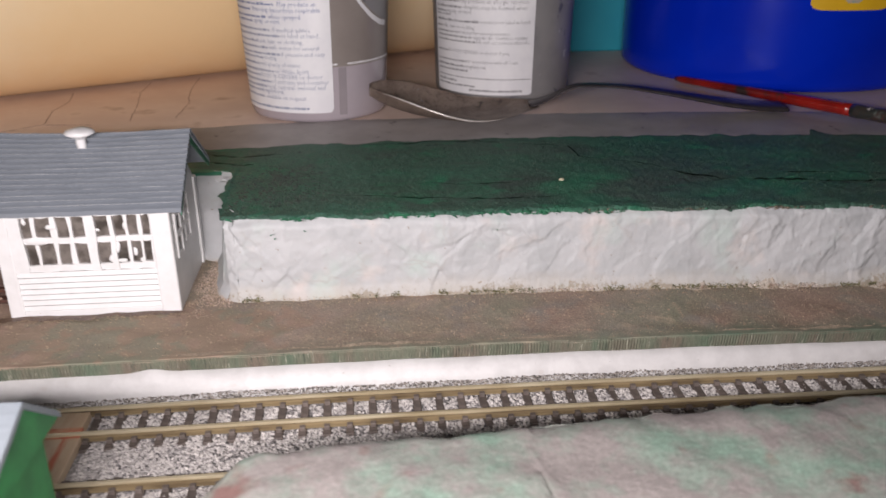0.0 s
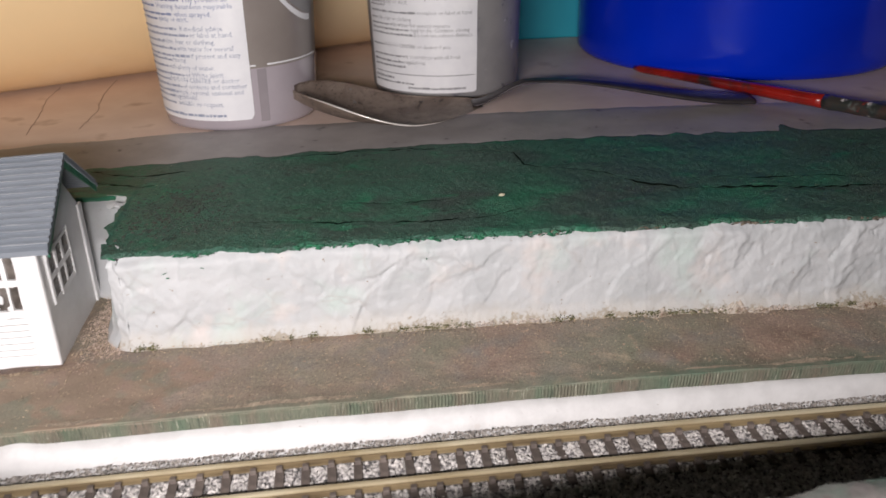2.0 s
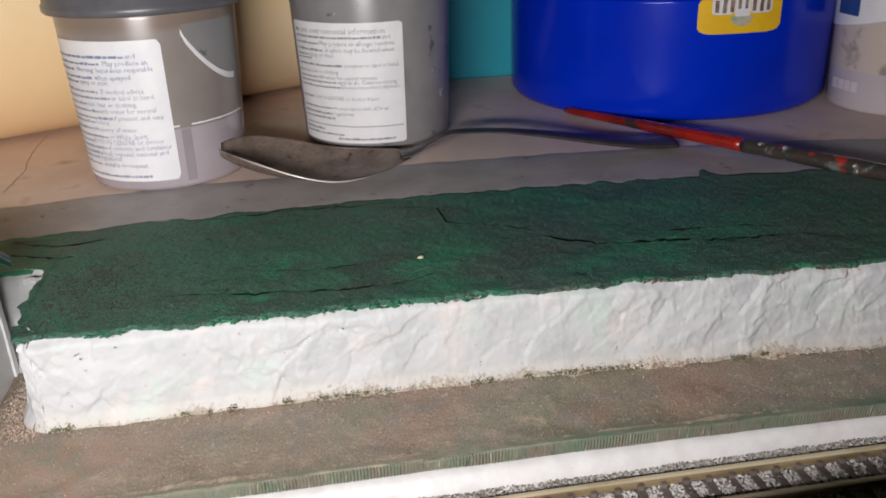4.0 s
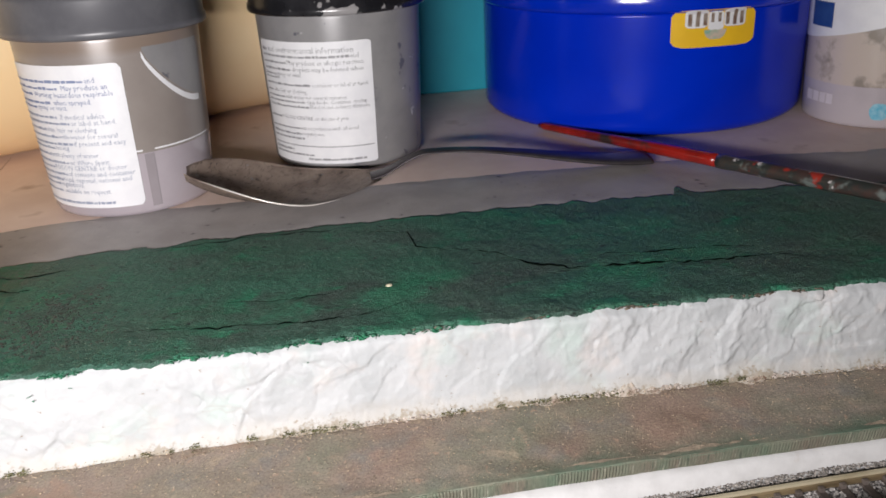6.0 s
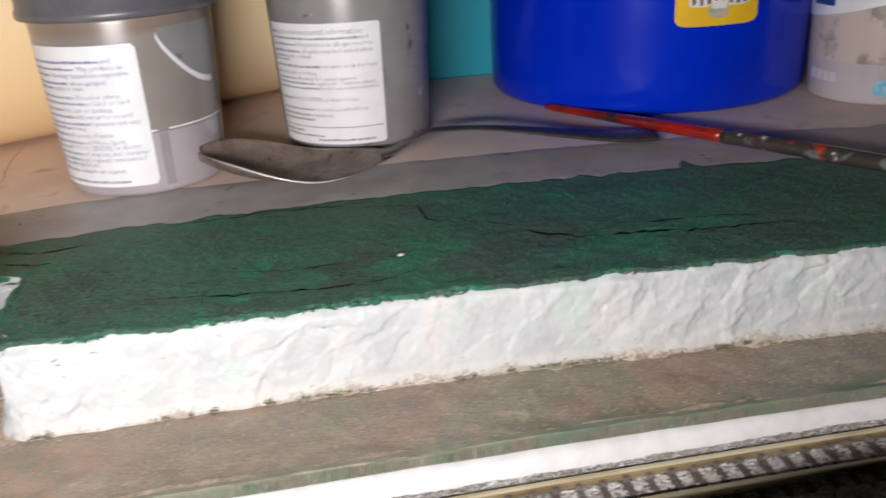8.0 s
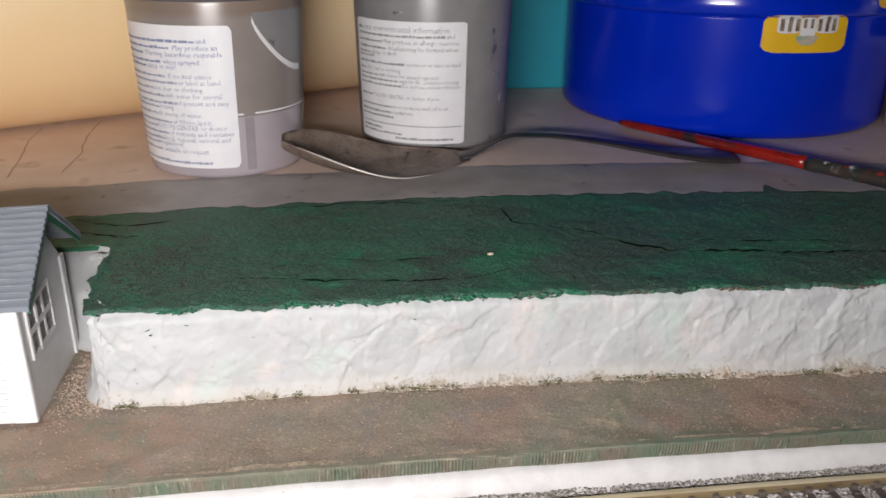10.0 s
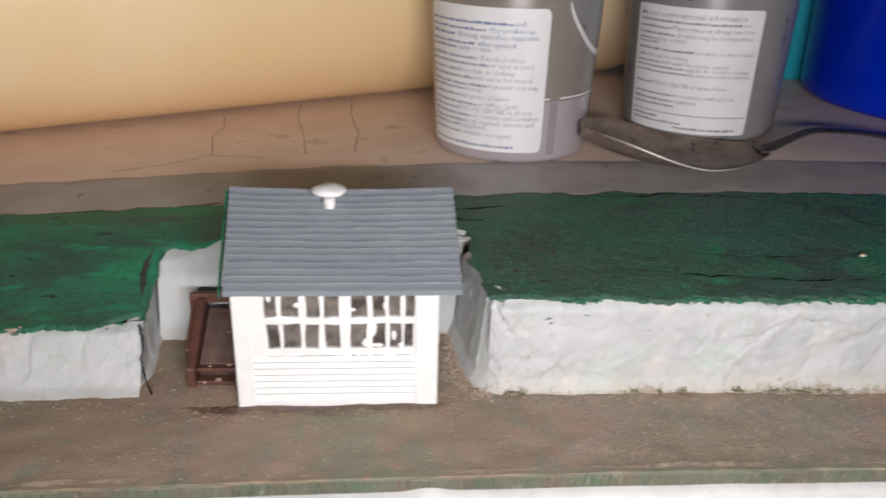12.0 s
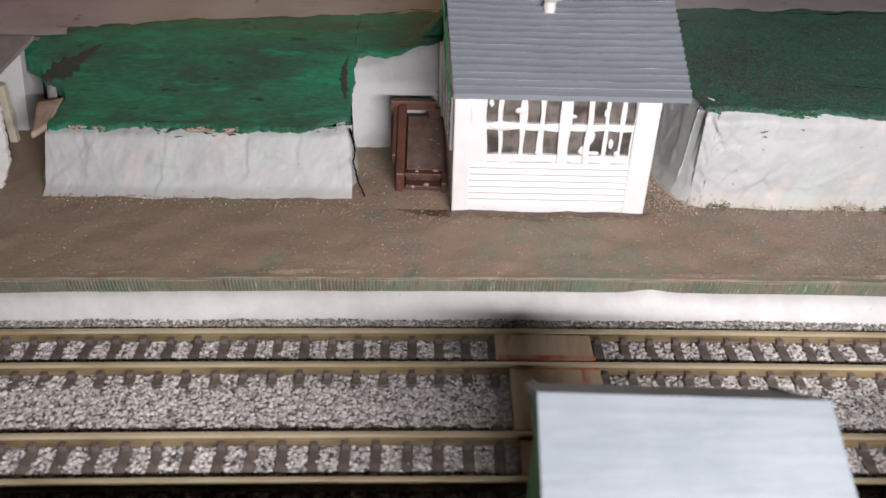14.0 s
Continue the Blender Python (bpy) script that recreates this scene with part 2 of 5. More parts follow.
M_STEPS = mat("dark_brown_steps_paint", (0.105, 0.045, 0.032), (0.075, 0.034, 0.026), 300, rough=0.4, bump=0.6, bscale=1100, spots=[((0.4, 0.3, 0.24), 1000, 0.70, 0.03)])
M_STEPTOP = mat("dull_brown_board", (0.125, 0.085, 0.07), (0.085, 0.05, 0.042), 300, rough=0.55, bump=0.5, bscale=1100, spots=[((0.30, 0.22, 0.17), 900, 0.70, 0.03)])
# step brown darkened, the shade under each tread put into the colour
M_STEPSHADE = mat("shaded_step_riser", (0.04, 0.02, 0.016), (0.07, 0.04, 0.03), 500, rough=0.6)
M_DRIP = mat("dried_glue", (0.36, 0.27, 0.21), (0.22, 0.14, 0.11), 900, rough=0.2, coat=0.5)
M_CREAM = mat("cream_paint", (0.60, 0.57, 0.45), (0.52, 0.49, 0.39), 200, rough=0.6)
M_GRIT = mat("pale_grit", (0.34, 0.36, 0.28), rough=0.8, random_island=0.6)
M_GRITDARK = mat("painted_grit", (0.030, 0.078, 0.054), rough=0.8, random_island=0.5, spec=0.2)
M_PATCH = mat("bare_brown_patch", (0.44, 0.33, 0.275), (0.32, 0.235, 0.19), 200, rough=0.8, bump=0.4, bscale=900)
M_PATCHPALE = mat("ochre_stained_plaster", (0.47, 0.43, 0.37), (0.38, 0.31, 0.25), 260, 0.42, 0.6, rough=0.7, bump=0.5, bscale=900, spots=[((0.20, 0.12, 0.08), 420, 0.60, 0.08)])
M_OCHRE = mat("pale_ochre_sand", (0.52, 0.41, 0.335), rough=0.9, random_island=0.35)
M_MOSS = mat("olive_moss", (0.13, 0.125, 0.062), rough=0.95, random_island=0.6)
M_CRUMB = mat("pinkish_plaster_crumb", (0.46, 0.40, 0.35), rough=0.8, random_island=0.3, bump=0.3)
M_STONE_EDGE = mat("mixed_ballast_stone", (0.235, 0.215, 0.195), rough=0.95, random_island=0.75, spec=0.2)
M_STRIPE = mat("darker_pot_stripe", (0.31, 0.28, 0.295), (0.28, 0.25, 0.265), 60, rough=0.16, coat=0.5)
M_STAIN = mat("red_brown_glue_stain", (0.10, 0.06, 0.042), (0.17, 0.115, 0.085), 260, 0.4, 0.6, rough=0.4, bump=0.6, bscale=1400, spots=[((0.45, 0.34, 0.2), 1300, 0.66, 0.03)])
M_TANLINE = mat("worn_tan_paint", (0.37, 0.30, 0.22), (0.25, 0.20, 0.15), 420, 0.42, 0.58, rough=0.8, grain=0.45, gscale=2500)
M_LEFTROOF = mat("grey_brown_roof", (0.15, 0.125, 0.12), (0.2, 0.17, 0.16), 200, rough=0.6, bump=0.3)
M_FGROOF = mat("pale_blue_grey_roof", (0.185, 0.212, 0.235), (0.215, 0.242, 0.265), 90, rough=0.55, bump=0.2, bscale=400)
M_FGGREEN = mat("green_gable_paint", (0.03, 0.22, 0.07), (0.02, 0.15, 0.05), 150, rough=0.5)
M_BANK = mat("mottled_bank_paint", (0.22, 0.20, 0.19), (0.17, 0.25, 0.20), 70, 0.42, 0.6, rough=0.7, bump=0.6, bscale=500,
             spots=[((0.17, 0.10, 0.09), 90, 0.58, 0.12), ((0.45, 0.42, 0.40), 900, 0.74, 0.04)], grain=0.2, gscale=1200)
M_LABEL = mat("white_paper_label", (0.76, 0.76, 0.77), (0.70, 0.70, 0.72), 120, rough=0.45)
M_INK = mat("blue_grey_print", (0.25, 0.28, 0.37), (0.36, 0.39, 0.47), 500, rough=0.6)
M_INK_DARK = mat("dark_grey_print", (0.22, 0.22, 0.23), (0.34, 0.34, 0.35), 600, rough=0.6)
M_POT1 = banded(mat("taupe_paint_seen_through_plastic", (0.225, 0.195, 0.178), (0.25, 0.22, 0.20), 60, rough=0.28, coat=0.08),
                "Z", 0.0465, 0.002, (0.20, 0.155, 0.125), 0.0012, 120, True, 300, 0.0004)
M_POT1_LOW = mat("mauve_grey_paint", (0.36, 0.32, 0.345), (0.39, 0.35, 0.375), 60, rough=0.16, coat=0.5)
M_POT2 = mat("mid_grey_paint_in_plastic", (0.235, 0.23, 0.23), (0.20, 0.196, 0.20), 70, rough=0.3, coat=0.05, spec=0.35, spots=[((0.10, 0.10, 0.12), 130, 0.64, 0.03), ((0.62, 0.62, 0.62), 170, 0.70, 0.05)])
M_LID1 = mat("dark_grey_lid_plastic", (0.09, 0.09, 0.10), (0.12, 0.12, 0.13), 90, rough=0.36)
M_LIDTOP1 = mat("brown_stained_lid_top", (0.36, 0.28, 0.24), (0.22, 0.17, 0.15), 70, rough=0.5)
M_LID2 = mat("black_lid_plastic", (0.012, 0.012, 0.014), (0.025, 0.025, 0.028), 90, rough=0.22, spots=[((0.28, 0.27, 0.27), 85, 0.60, 0.02)])
M_TUB = mat("glossy_blue_plastic", (0.001, 0.026, 0.54), (0.001, 0.022, 0.49), 30, rough=0.18, spec=0.24)
M_TUBLID = mat("glossy_blue_lid", (0.001, 0.028, 0.54), (0.001, 0.024, 0.49), 30, rough=0.17, spec=0.6)
M_YELLOW = mat("yellow_sticker", (0.85, 0.52, 0.02), (0.8, 0.48, 0.02), 100, rough=0.4)
M_STICKBROWN = mat("brown_sticker_print", (0.16, 0.09, 0.06), (0.3, 0.25, 0.2), 500, rough=0.4)
M_STICKPALE = mat("pale_sticker_print", (0.55, 0.45, 0.36), (0.25, 0.42, 0.3), 500, rough=0.4)
M_POT3 = mat("beige_paint_residue_pot", (0.55, 0.47, 0.41), (0.30, 0.26, 0.22), 55, 0.5, 0.58, rough=0.2, coat=0.5)
M_POT3_LOW = mat("lilac_grey_pot_base", (0.50, 0.45, 0.47), (0.46, 0.41, 0.43), 60, rough=0.2, coat=0.5)
M_INK_BLUE = mat("strong_blue_print", (0.16, 0.20, 0.34), (0.26, 0.30, 0.43), 500, rough=0.6)
M_BLUEPRINT = mat("dark_blue_print", (0.02, 0.06, 0.22), (0.03, 0.08, 0.26), 200, rough=0.4)
M_PALE = mat("faint_lilac_lettering", (0.62, 0.57, 0.60), (0.58, 0.53, 0.56), 200, rough=0.4)
M_CYAN = mat("pale_blue_print", (0.10, 0.42, 0.58), (0.3, 0.55, 0.65), 500, rough=0.4)
M_RIM_GLINT = mat("rim_glint_steel", (0.75, 0.72, 0.68), (0.6, 0.56, 0.5), 150, rough=0.3, metal=0.35)
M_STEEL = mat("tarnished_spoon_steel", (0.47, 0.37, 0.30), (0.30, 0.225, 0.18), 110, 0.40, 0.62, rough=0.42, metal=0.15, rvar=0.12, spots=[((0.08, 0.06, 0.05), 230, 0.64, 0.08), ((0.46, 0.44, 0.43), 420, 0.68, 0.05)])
# same steel darkened: underside shade and handle reflections put into the colour
M_STEEL_SHADE = mat("shaded_spoon_steel", (0.075, 0.066, 0.070), (0.050, 0.043, 0.046), 110, rough=0.42, metal=0.5, rvar=0.08)
M_BRUSHRED = mat("red_brush_lacquer", (0.30, 0.014, 0.009), (0.13, 0.010, 0.008), 75, 0.42, 0.66, rough=0.25, coat=0.4, spots=[((0.035, 0.022, 0.020), 95, 0.56, 0.10), ((0.6, 0.5, 0.45), 420, 0.73, 0.02)])
M_BRUSHDARK = mat("black_brush_paint_splashes", (0.030, 0.034, 0.031), (0.060, 0.035, 0.030), 130, 0.45, 0.60, rough=0.3, coat=0.3, spots=[((0.30, 0.03, 0.02), 120, 0.60, 0.06), ((0.13, 0.15, 0.14), 150, 0.58, 0.10), ((0.58, 0.54, 0.53), 210, 0.63, 0.05)])
M_ROLL = mat("apricot_roll_paper", (0.92, 0.68, 0.38), (0.94, 0.73, 0.45), 22, rough=0.42, bump=0.12, bscale=60, spots=[((0.5, 0.3, 0.14), 700, 0.77, 0.02)], bdist=0.002)
M_ROLLEND = mat("cut_roll_end", (0.6, 0.42, 0.22), (0.5, 0.34, 0.18), 300, rough=0.8)
M_STKYELLOW = mat("glossy_yellow_label", (0.78, 0.56, 0.12), (0.74, 0.5, 0.1), 60, rough=0.12, coat=0.8)
M_STKPURPLE = mat("lilac_label", (0.48, 0.28, 0.52), (0.55, 0.34, 0.5), 90, rough=0.2, coat=0.5)
M_STKRED = mat("crimson_label_print", (0.55, 0.02, 0.07), (0.5, 0.03, 0.09), 90, rough=0.2, coat=0.5)
M_STKBLUE = mat("blue_label_print", (0.10, 0.2, 0.42), rough=0.3)
M_STKPINK = mat("pink_label_print", (0.7, 0.28, 0.26), rough=0.3)
M_TURQ = mat("turquoise_card", (0.008, 0.29, 0.385), (0.011, 0.32, 0.41), 40, rough=0.55, bump=0.1, bscale=500)
M_ROOM = mat("plain_room_paint", (0.30, 0.285, 0.27), (0.26, 0.25, 0.235), 3, rough=0.8)
M_BASEBOARD = mat("bare_board", (0.30, 0.21, 0.14), (0.36, 0.26, 0.18), 40, rough=0.7)

# ---------------------------------------------------------------- helpers
BASES = {}


def origin(ob):
    p = Vector((0, 0, 0))
    while ob is not None:
        p += Vector(BASES.get(ob.name, (0, 0, 0)))
        ob = ob.parent
    return p


def root(name, at, label, category, group="", kind=""):
    """An empty at the base of a thing; at is in plan units."""
    ob = new(name)
    ob.empty_display_size = 0.005
    ob.location = Vector(at) * K
    BASES[ob.name] = tuple(at)
    return tagged(ob, label, category, group, kind)


def mesh_of(name, bm, material, base, smooth):
    for v in bm.verts:
        v.co = (v.co - base) * K
    me = bpy.data.meshes.new(name)
    bmesh.ops.recalc_face_normals(bm, faces=bm.faces)
    bm.to_mesh(me)
    bm.free()
    for m in material if isinstance(material, (list, tuple)) else [material]:
        me.materials.append(m)
    if smooth:
        me.polygons.foreach_set("use_smooth", [True] * len(me.polygons))
    return me


def part(name, bm, material, parent, label="", smooth=False):
    """One mesh under a thing or a part; the bmesh is in plan units of the whole layout."""
    ob = new(name, mesh_of(name, bm, material, origin(parent), smooth))
    ob.parent = parent
    if label:
        ob["label"] = label
    return ob


def thing(name, bm, material, at, label, category, group="", kind="", smooth=False):
    ob = new(name, mesh_of(name, bm, material, Vector(at), smooth))
    ob.location = Vector(at) * K
    BASES[ob.name] = tuple(at)
    return tagged(ob, label, category, group, kind)


def box(bm, x0, x1, y0, y1, z0, z1, bevel=0.0, wob=0.0, mi=0):
    vs = [bm.verts.new((x, y, z)) for z in (z0, z1) for y in (y0, y1) for x in (x0, x1)]
    fs = [bm.faces.new([vs[i] for i in q]) for q in ((0, 2, 3, 1), (4, 5, 7, 6), (0, 1, 5, 4), (2, 6, 7, 3), (0, 4, 6, 2), (1, 3, 7, 5))]
    for f in fs:
        f.material_index = mi
    if wob:
        for v in vs:
            v.co += Vector((random.uniform(-wob, wob), random.uniform(-wob, wob) * 0.3, random.uniform(-wob, wob)))
    if bevel:
        edges = list({e for f in fs for e in f.edges})
        r = bmesh.ops.bevel(bm, geom=edges, offset=bevel, segments=2, affect="EDGES", profile=0.5)
        for f in r["faces"]:
            f.material_index = mi
    return vs


def sheet(bm, nu, nv, fn, mi=0, close=False):
    """A grid of points fn(u, v), u and v from 0 to 1."""
    g = [[bm.verts.new(fn(i / nu, j / nv)) for j in range(nv + 1)] for i in range(nu if close else nu + 1)]
    for i in range(nu):
        a, c = g[i], g[(i + 1) % len(g)]
        for j in range(nv):
            bm.faces.new((a[j], c[j], c[j + 1], a[j + 1])).material_index = mi
    return g


def lathe(bm, cx, cy, profile, n=64, cap0=True, cap1=True, mi=0):
    """Turned form about an upright axis; profile is (radius, z)."""
    rings = [[bm.verts.new((cx + r * math.cos(2 * math.pi * i / n), cy + r * math.sin(2 * math.pi * i / n), z)) for i in range(n)] for r, z in profile]
    for a, c in zip(rings, rings[1:]):
        for i in range(n):
            bm.faces.new((a[i], a[(i + 1) % n], c[(i + 1) % n], c[i])).material_index = mi
    if cap0:
        bm.faces.new(rings[0][::-1]).material_index = mi
    if cap1:
        bm.faces.new(rings[-1]).material_index = mi
    return rings


def tube(bm, path, radii, n=12, flat=1.0):
    """A round bar along a path of points."""
    path = [Vector(p) for p in path]
    rings = []
    for i, p in enumerate(path):
        d = (path[min(i + 1, len(path) - 1)] - path[max(i - 1, 0)]).normalized()
        s = d.cross(Vector((0, 0, 1))).normalized()
        u = s.cross(d)
        rings.append([bm.verts.new(p + s * radii[i] * math.cos(a) + u * radii[i] * flat * math.sin(a)) for a in [2 * math.pi * k / n for k in range(n)]])
    for a, c in zip(rings, rings[1:]):
        for i in range(n):
            bm.faces.new((a[i], a[(i + 1) % n], c[(i + 1) % n], c[i]))
    bm.faces.new(rings[0][::-1])
    bm.faces.new(rings[-1])


def nz(x, y, z=0.0, s=1.0):
    return noise.noise(Vector((x * s, y * s, z * s)))


def fbm(x, y, z=0.0, s=1.0, octaves=4):
    return noise.fractal(Vector((x * s, y * s, z * s)), 1.0, 2.0, octaves)


def lerp(a, c, t):
    return a + (c - a) * t


def smooth01(t):
    t = max(0.0, min(1.0, t))
    return t * t * (3 - 2 * t)


# plan lines, all in units, as functions of the distance along the layout
Z_PLAT, Z_TOP, Z_LEDGE, Z_RAIL, Z_SLEEPER = 5.0, 7.0, 4.6, 4.32, 4.15


def y_edge(x):
    return 16.13 - 0.0016 * (x + 1.0) ** 2


def y_rail(x):
    return 15.6 - 0.0012 * (x - 1.0) ** 2


def y_foot(x):
    return 18.6 - 0.003 * max(x + 2.0, 0) ** 2


def y_green_back(x):
    return 24.6 - 0.0057 * (x - 3.0) ** 2


def y_grey_back(x):
    return 27.75 - 0.0062 * (x - 4.5) ** 2


# ---------------------------------------------------------------- large structure
bm = bmesh.new()
box(bm, -60, 60, -20, 62, 2.6, 4.0)
thing("baseboard", bm, M_BASEBOARD, (0, 20, 2.6), "plain board that carries the model railway", "board", kind="structure")
bm = bmesh.new()
box(bm, -80, 80, -64, 70, -32, -30)
thing("floor", bm, M_ROOM, (0, 0, -32), "plain floor of the room", "floor", kind="structure")
for nm, dims in (("wall_north", (-76, 76, 66, 70)), ("wall_south", (-76, 76, -64, -60)), ("wall_west", (-80, -76, -64, 70)), ("wall_east", (76, 80, -64, 70))):
    bm = bmesh.new()
    box(bm, *dims, -30, 80)
    thing(nm, bm, M_ROOM, (dims[0], dims[2], -30), "plain painted wall of the room", "wall", kind="structure")
bm = bmesh.new()
box(bm, -80, 80, -64, 70, 80, 84)
thing("ceiling", bm, M_ROOM, (0, 0, 80), "plain ceiling of the room", "ceiling", kind="structure")

# the platform: painted top, ribbed card edge, white coping below it
bm = bmesh.new()


def platform_top(u, v):
    x = -26 + 52 * u
    y = lerp(y_edge(x), 23.2, v ** 1.6)
    z = Z_PLAT + 0.03 * fbm(x, y, 0, 1.4) - (0.05 if v == 0 else 0)
    return (x, y, z)


sheet(bm, 420, 60, platform_top)
platform = thing("platform", bm, M_PLATFORM, (0, 18.2, 5), "model station platform painted mottled brown and green", "platform", kind="structure", smooth=True)

bm = bmesh.new()


def worn_line(u, v):
    x = -20 + 40 * u
    k = 0.55 + 1.5 * fbm(x, 4, 0, 0.45) + 0.5 * nz(x, 1, 3, 5)
    y = y_edge(x) + 0.15 + 0.05 * fbm(x, 8, 0, 0.7) + (v - 0.5) * max(0.0, min(0.14, 0.16 * (k - 0.35)))
    return (x, y, Z_PLAT + 0.03 * fbm(x, y, 0, 1.4) + 0.012)


sheet(bm, 700, 2, worn_line)
thing("worn_paint_line", bm, M_TANLINE, (0, 16.1, 5.0), "worn tan line of paint along the platform edge", "paint line", kind="structure", smooth=True)

bm = bmesh.new()
N = 1700
rows_ = []
for j, (dz, dy) in enumerate(((0.0, 0.0), (-0.17, 0.02), (-0.40, 0.06))):
    row = []
    for i in range(N + 1):
        x = -26 + 52 * i / N
        rib = (0.016 if i % 2 else -0.008) * (0.08 + 0.85 * smooth01(0.42 + 2.2 * nz(x, 7, 2, 0.8)))
        top = 0.02 * nz(x, 3, 0, 3) if j == 0 else 0
        row.append(bm.verts.new((x, y_edge(x) + dy - rib * (1 + 0.6 * nz(x, j, 5, 9)), Z_PLAT + dz - 0.01 + top)))
    rows_.append(row)
for a, c in zip(rows_, rows_[1:]):
    for i in range(N):
        bm.faces.new((a[i], a[i + 1], c[i + 1], c[i]))
thing("platform_edge", bm, M_RIB, (0, 16, 4.6), "ribbed green and brown card facing of the platform edge", "platform edge", kind="structure")

bm = bmesh.new()


def coping(u, v):
    x = -26 + 52 * u
    prof = ((0.16, 4.67), (0.04, 4.69), (-0.14, 4.58), (-0.27, 4.44), (-0.34, 4.34), (-0.37, 4.0))
    dy, z = prof[round(v * 5)]
    if dy < 0:
        dy *= (y_edge(x) - max(y_edge(x) - 0.37, y_rail(x) + 0.25)) / 0.37
    w = 0.03 * fbm(x, dy * 4, 0, 0.8) + 0.012 * nz(x, dy * 9, 2, 4)
    bumpy = 0.10 * math.exp(-((x + 4.65) / 0.3) ** 2) if dy > 0 else 0.0
    return (x, y_edge(x) + dy + (w if dy < 0 else 0), z + w * 0.6 + bumpy)


sheet(bm, 360, 5, coping)
thing("platform_coping", bm, M_WHITE, (0, 16, 4.0), "white painted strip along the foot of the platform edge", "coping", kind="structure", smooth=True)

# ballast bed
bm = bmesh.new()
sheet(bm, 200, 40, lambda u, v: (-26 + 52 * u, lerp(10.2, 16.3, v), 4.08 + 0.03 * fbm(-26 + 52 * u, lerp(10.2, 16.3, v), 0, 2.5)))
thing("ballast_bed", bm, M_BALLAST_BED, (0, 13, 4.0), "grey glued ballast bed under the tracks", "ballast", kind="structure", smooth=True)

# near platform below the camera
bm = bmesh.new()
sheet(bm, 200, 30, lambda u, v: (-26 + 52 * u, lerp(y_rail(-26 + 52 * u) - 4.05, -6, v), 4.92 + 0.02 * fbm(-26 + 52 * u, v * 18, 0, 1.2)))
sheet(bm, 200, 1, lambda u, v: (-26 + 52 * u, y_rail(-26 + 52 * u) - 4.05 - 0.05 * v, 4.92 - 0.92 * v))
thing("near_platform", bm, M_PLATFORM, (0, 8.2, 4.9), "second platform painted mottled pinkish brown", "platform", kind="structure", smooth=True)

# shelf behind, with the grey strip
bm = bmesh.new()
sheet(bm, 60, 30, lambda u, v: (-45 + 90 * u, lerp(23.0, 66.0, v), 6.96 + 0.01 * fbm(u * 90, v * 40, 0, 0.3)))
sheet(bm, 2, 1, lambda u, v: (-45 + 90 * u, 23.0, lerp(4.0, 6.96, v)))
thing("shelf", bm, M_SHELF, (0, 40, 6.9), "pinkish bare board shelf behind the layout", "shelf", kind="structure", smooth=True)
bm = bmesh.new()


def grey_strip(u, v):
    x = -45 + 90 * u
    y0, y1 = y_green_back(x) - 0.35, y_grey_back(x) + 0.12 * fbm(x, 7, 0, 0.9) + 0.05 * nz(x, 2, 0, 4)
    return (x, lerp(y0, y1, v), 6.985 + 0.015 * fbm(x, v * 3, 3, 1.2) - (0.05 if v in (0, 1) else 0))


sheet(bm, 500, 10, grey_strip)
thing("grey_strip", bm, M_GREYPAINT, (0, 27, 6.9), "strip of grey paint along the front of the shelf", "paint strip", kind="structure", smooth=True)

# hairline marks on the bare board
for pts in (((-10.3, 27.9), (-10.6, 29.6), (-10.5, 31.0), (-10.8, 32.6)), ((-7.7, 28.0), (-7.9, 29.8), (-8.3, 32.0), (-8.4, 34.3)), ((-6.3, 28.3), (-6.3, 30.5), (-6.6, 32.5), (-6.65, 35.0)), ((-12.6, 26.3), (-11.4, 26.9), (-10.3, 27.8), (-8.6, 27.6))):
    bm = bmesh.new()
    path = []
    for a, c in zip(pts, pts[1:]):
        for k in range(8):
            x, y = lerp(a[0], c[0], k / 8), lerp(a[1], c[1], k / 8)
            path.append((x + 0.06 * nz(x, y, 1, 2), y, 6.965))
    tube(bm, path, [0.022 * (0.5 + 0.6 * abs(nz(i, 1, 1, 0.7))) for i in range(len(path))], 6, 0.5)
    thing("board_mark", bm, M_PENCIL, (pts[0][0], pts[0][1], 6.96), "thin brown crack line on the bare board", "crack", "marks on the board")


# ---------------------------------------------------------------- plaster walls and green top
def flats(x, z, s, seed):
    """Cells of stiff cloth, each tilted its own way, meeting in sharp creases."""
    p = Vector(((x - 0.7 * z) * s + 0.35 * nz(x, z, seed, 1.3), (z + 0.25 * x) * s * 0.8 + 0.35 * nz(z, x, seed + 3, 1.3), seed))
    dist, cells = noise.voronoi(p)
    c = cells[0]
    g = noise.cell_vector(c * 5.3 + Vector((seed, 0, 0)))
    edge = dist[1] - dist[0]
    return ((g.x - 0.5) * (p.x - c.x) + (g.y - 0.5) * (p.y - c.y)) * 2.0 + 0.18 * (g.z - 0.5) - 0.22 * math.exp(-((edge / 0.06) ** 2)) * smooth01(g.z * 2.4 - 0.7)


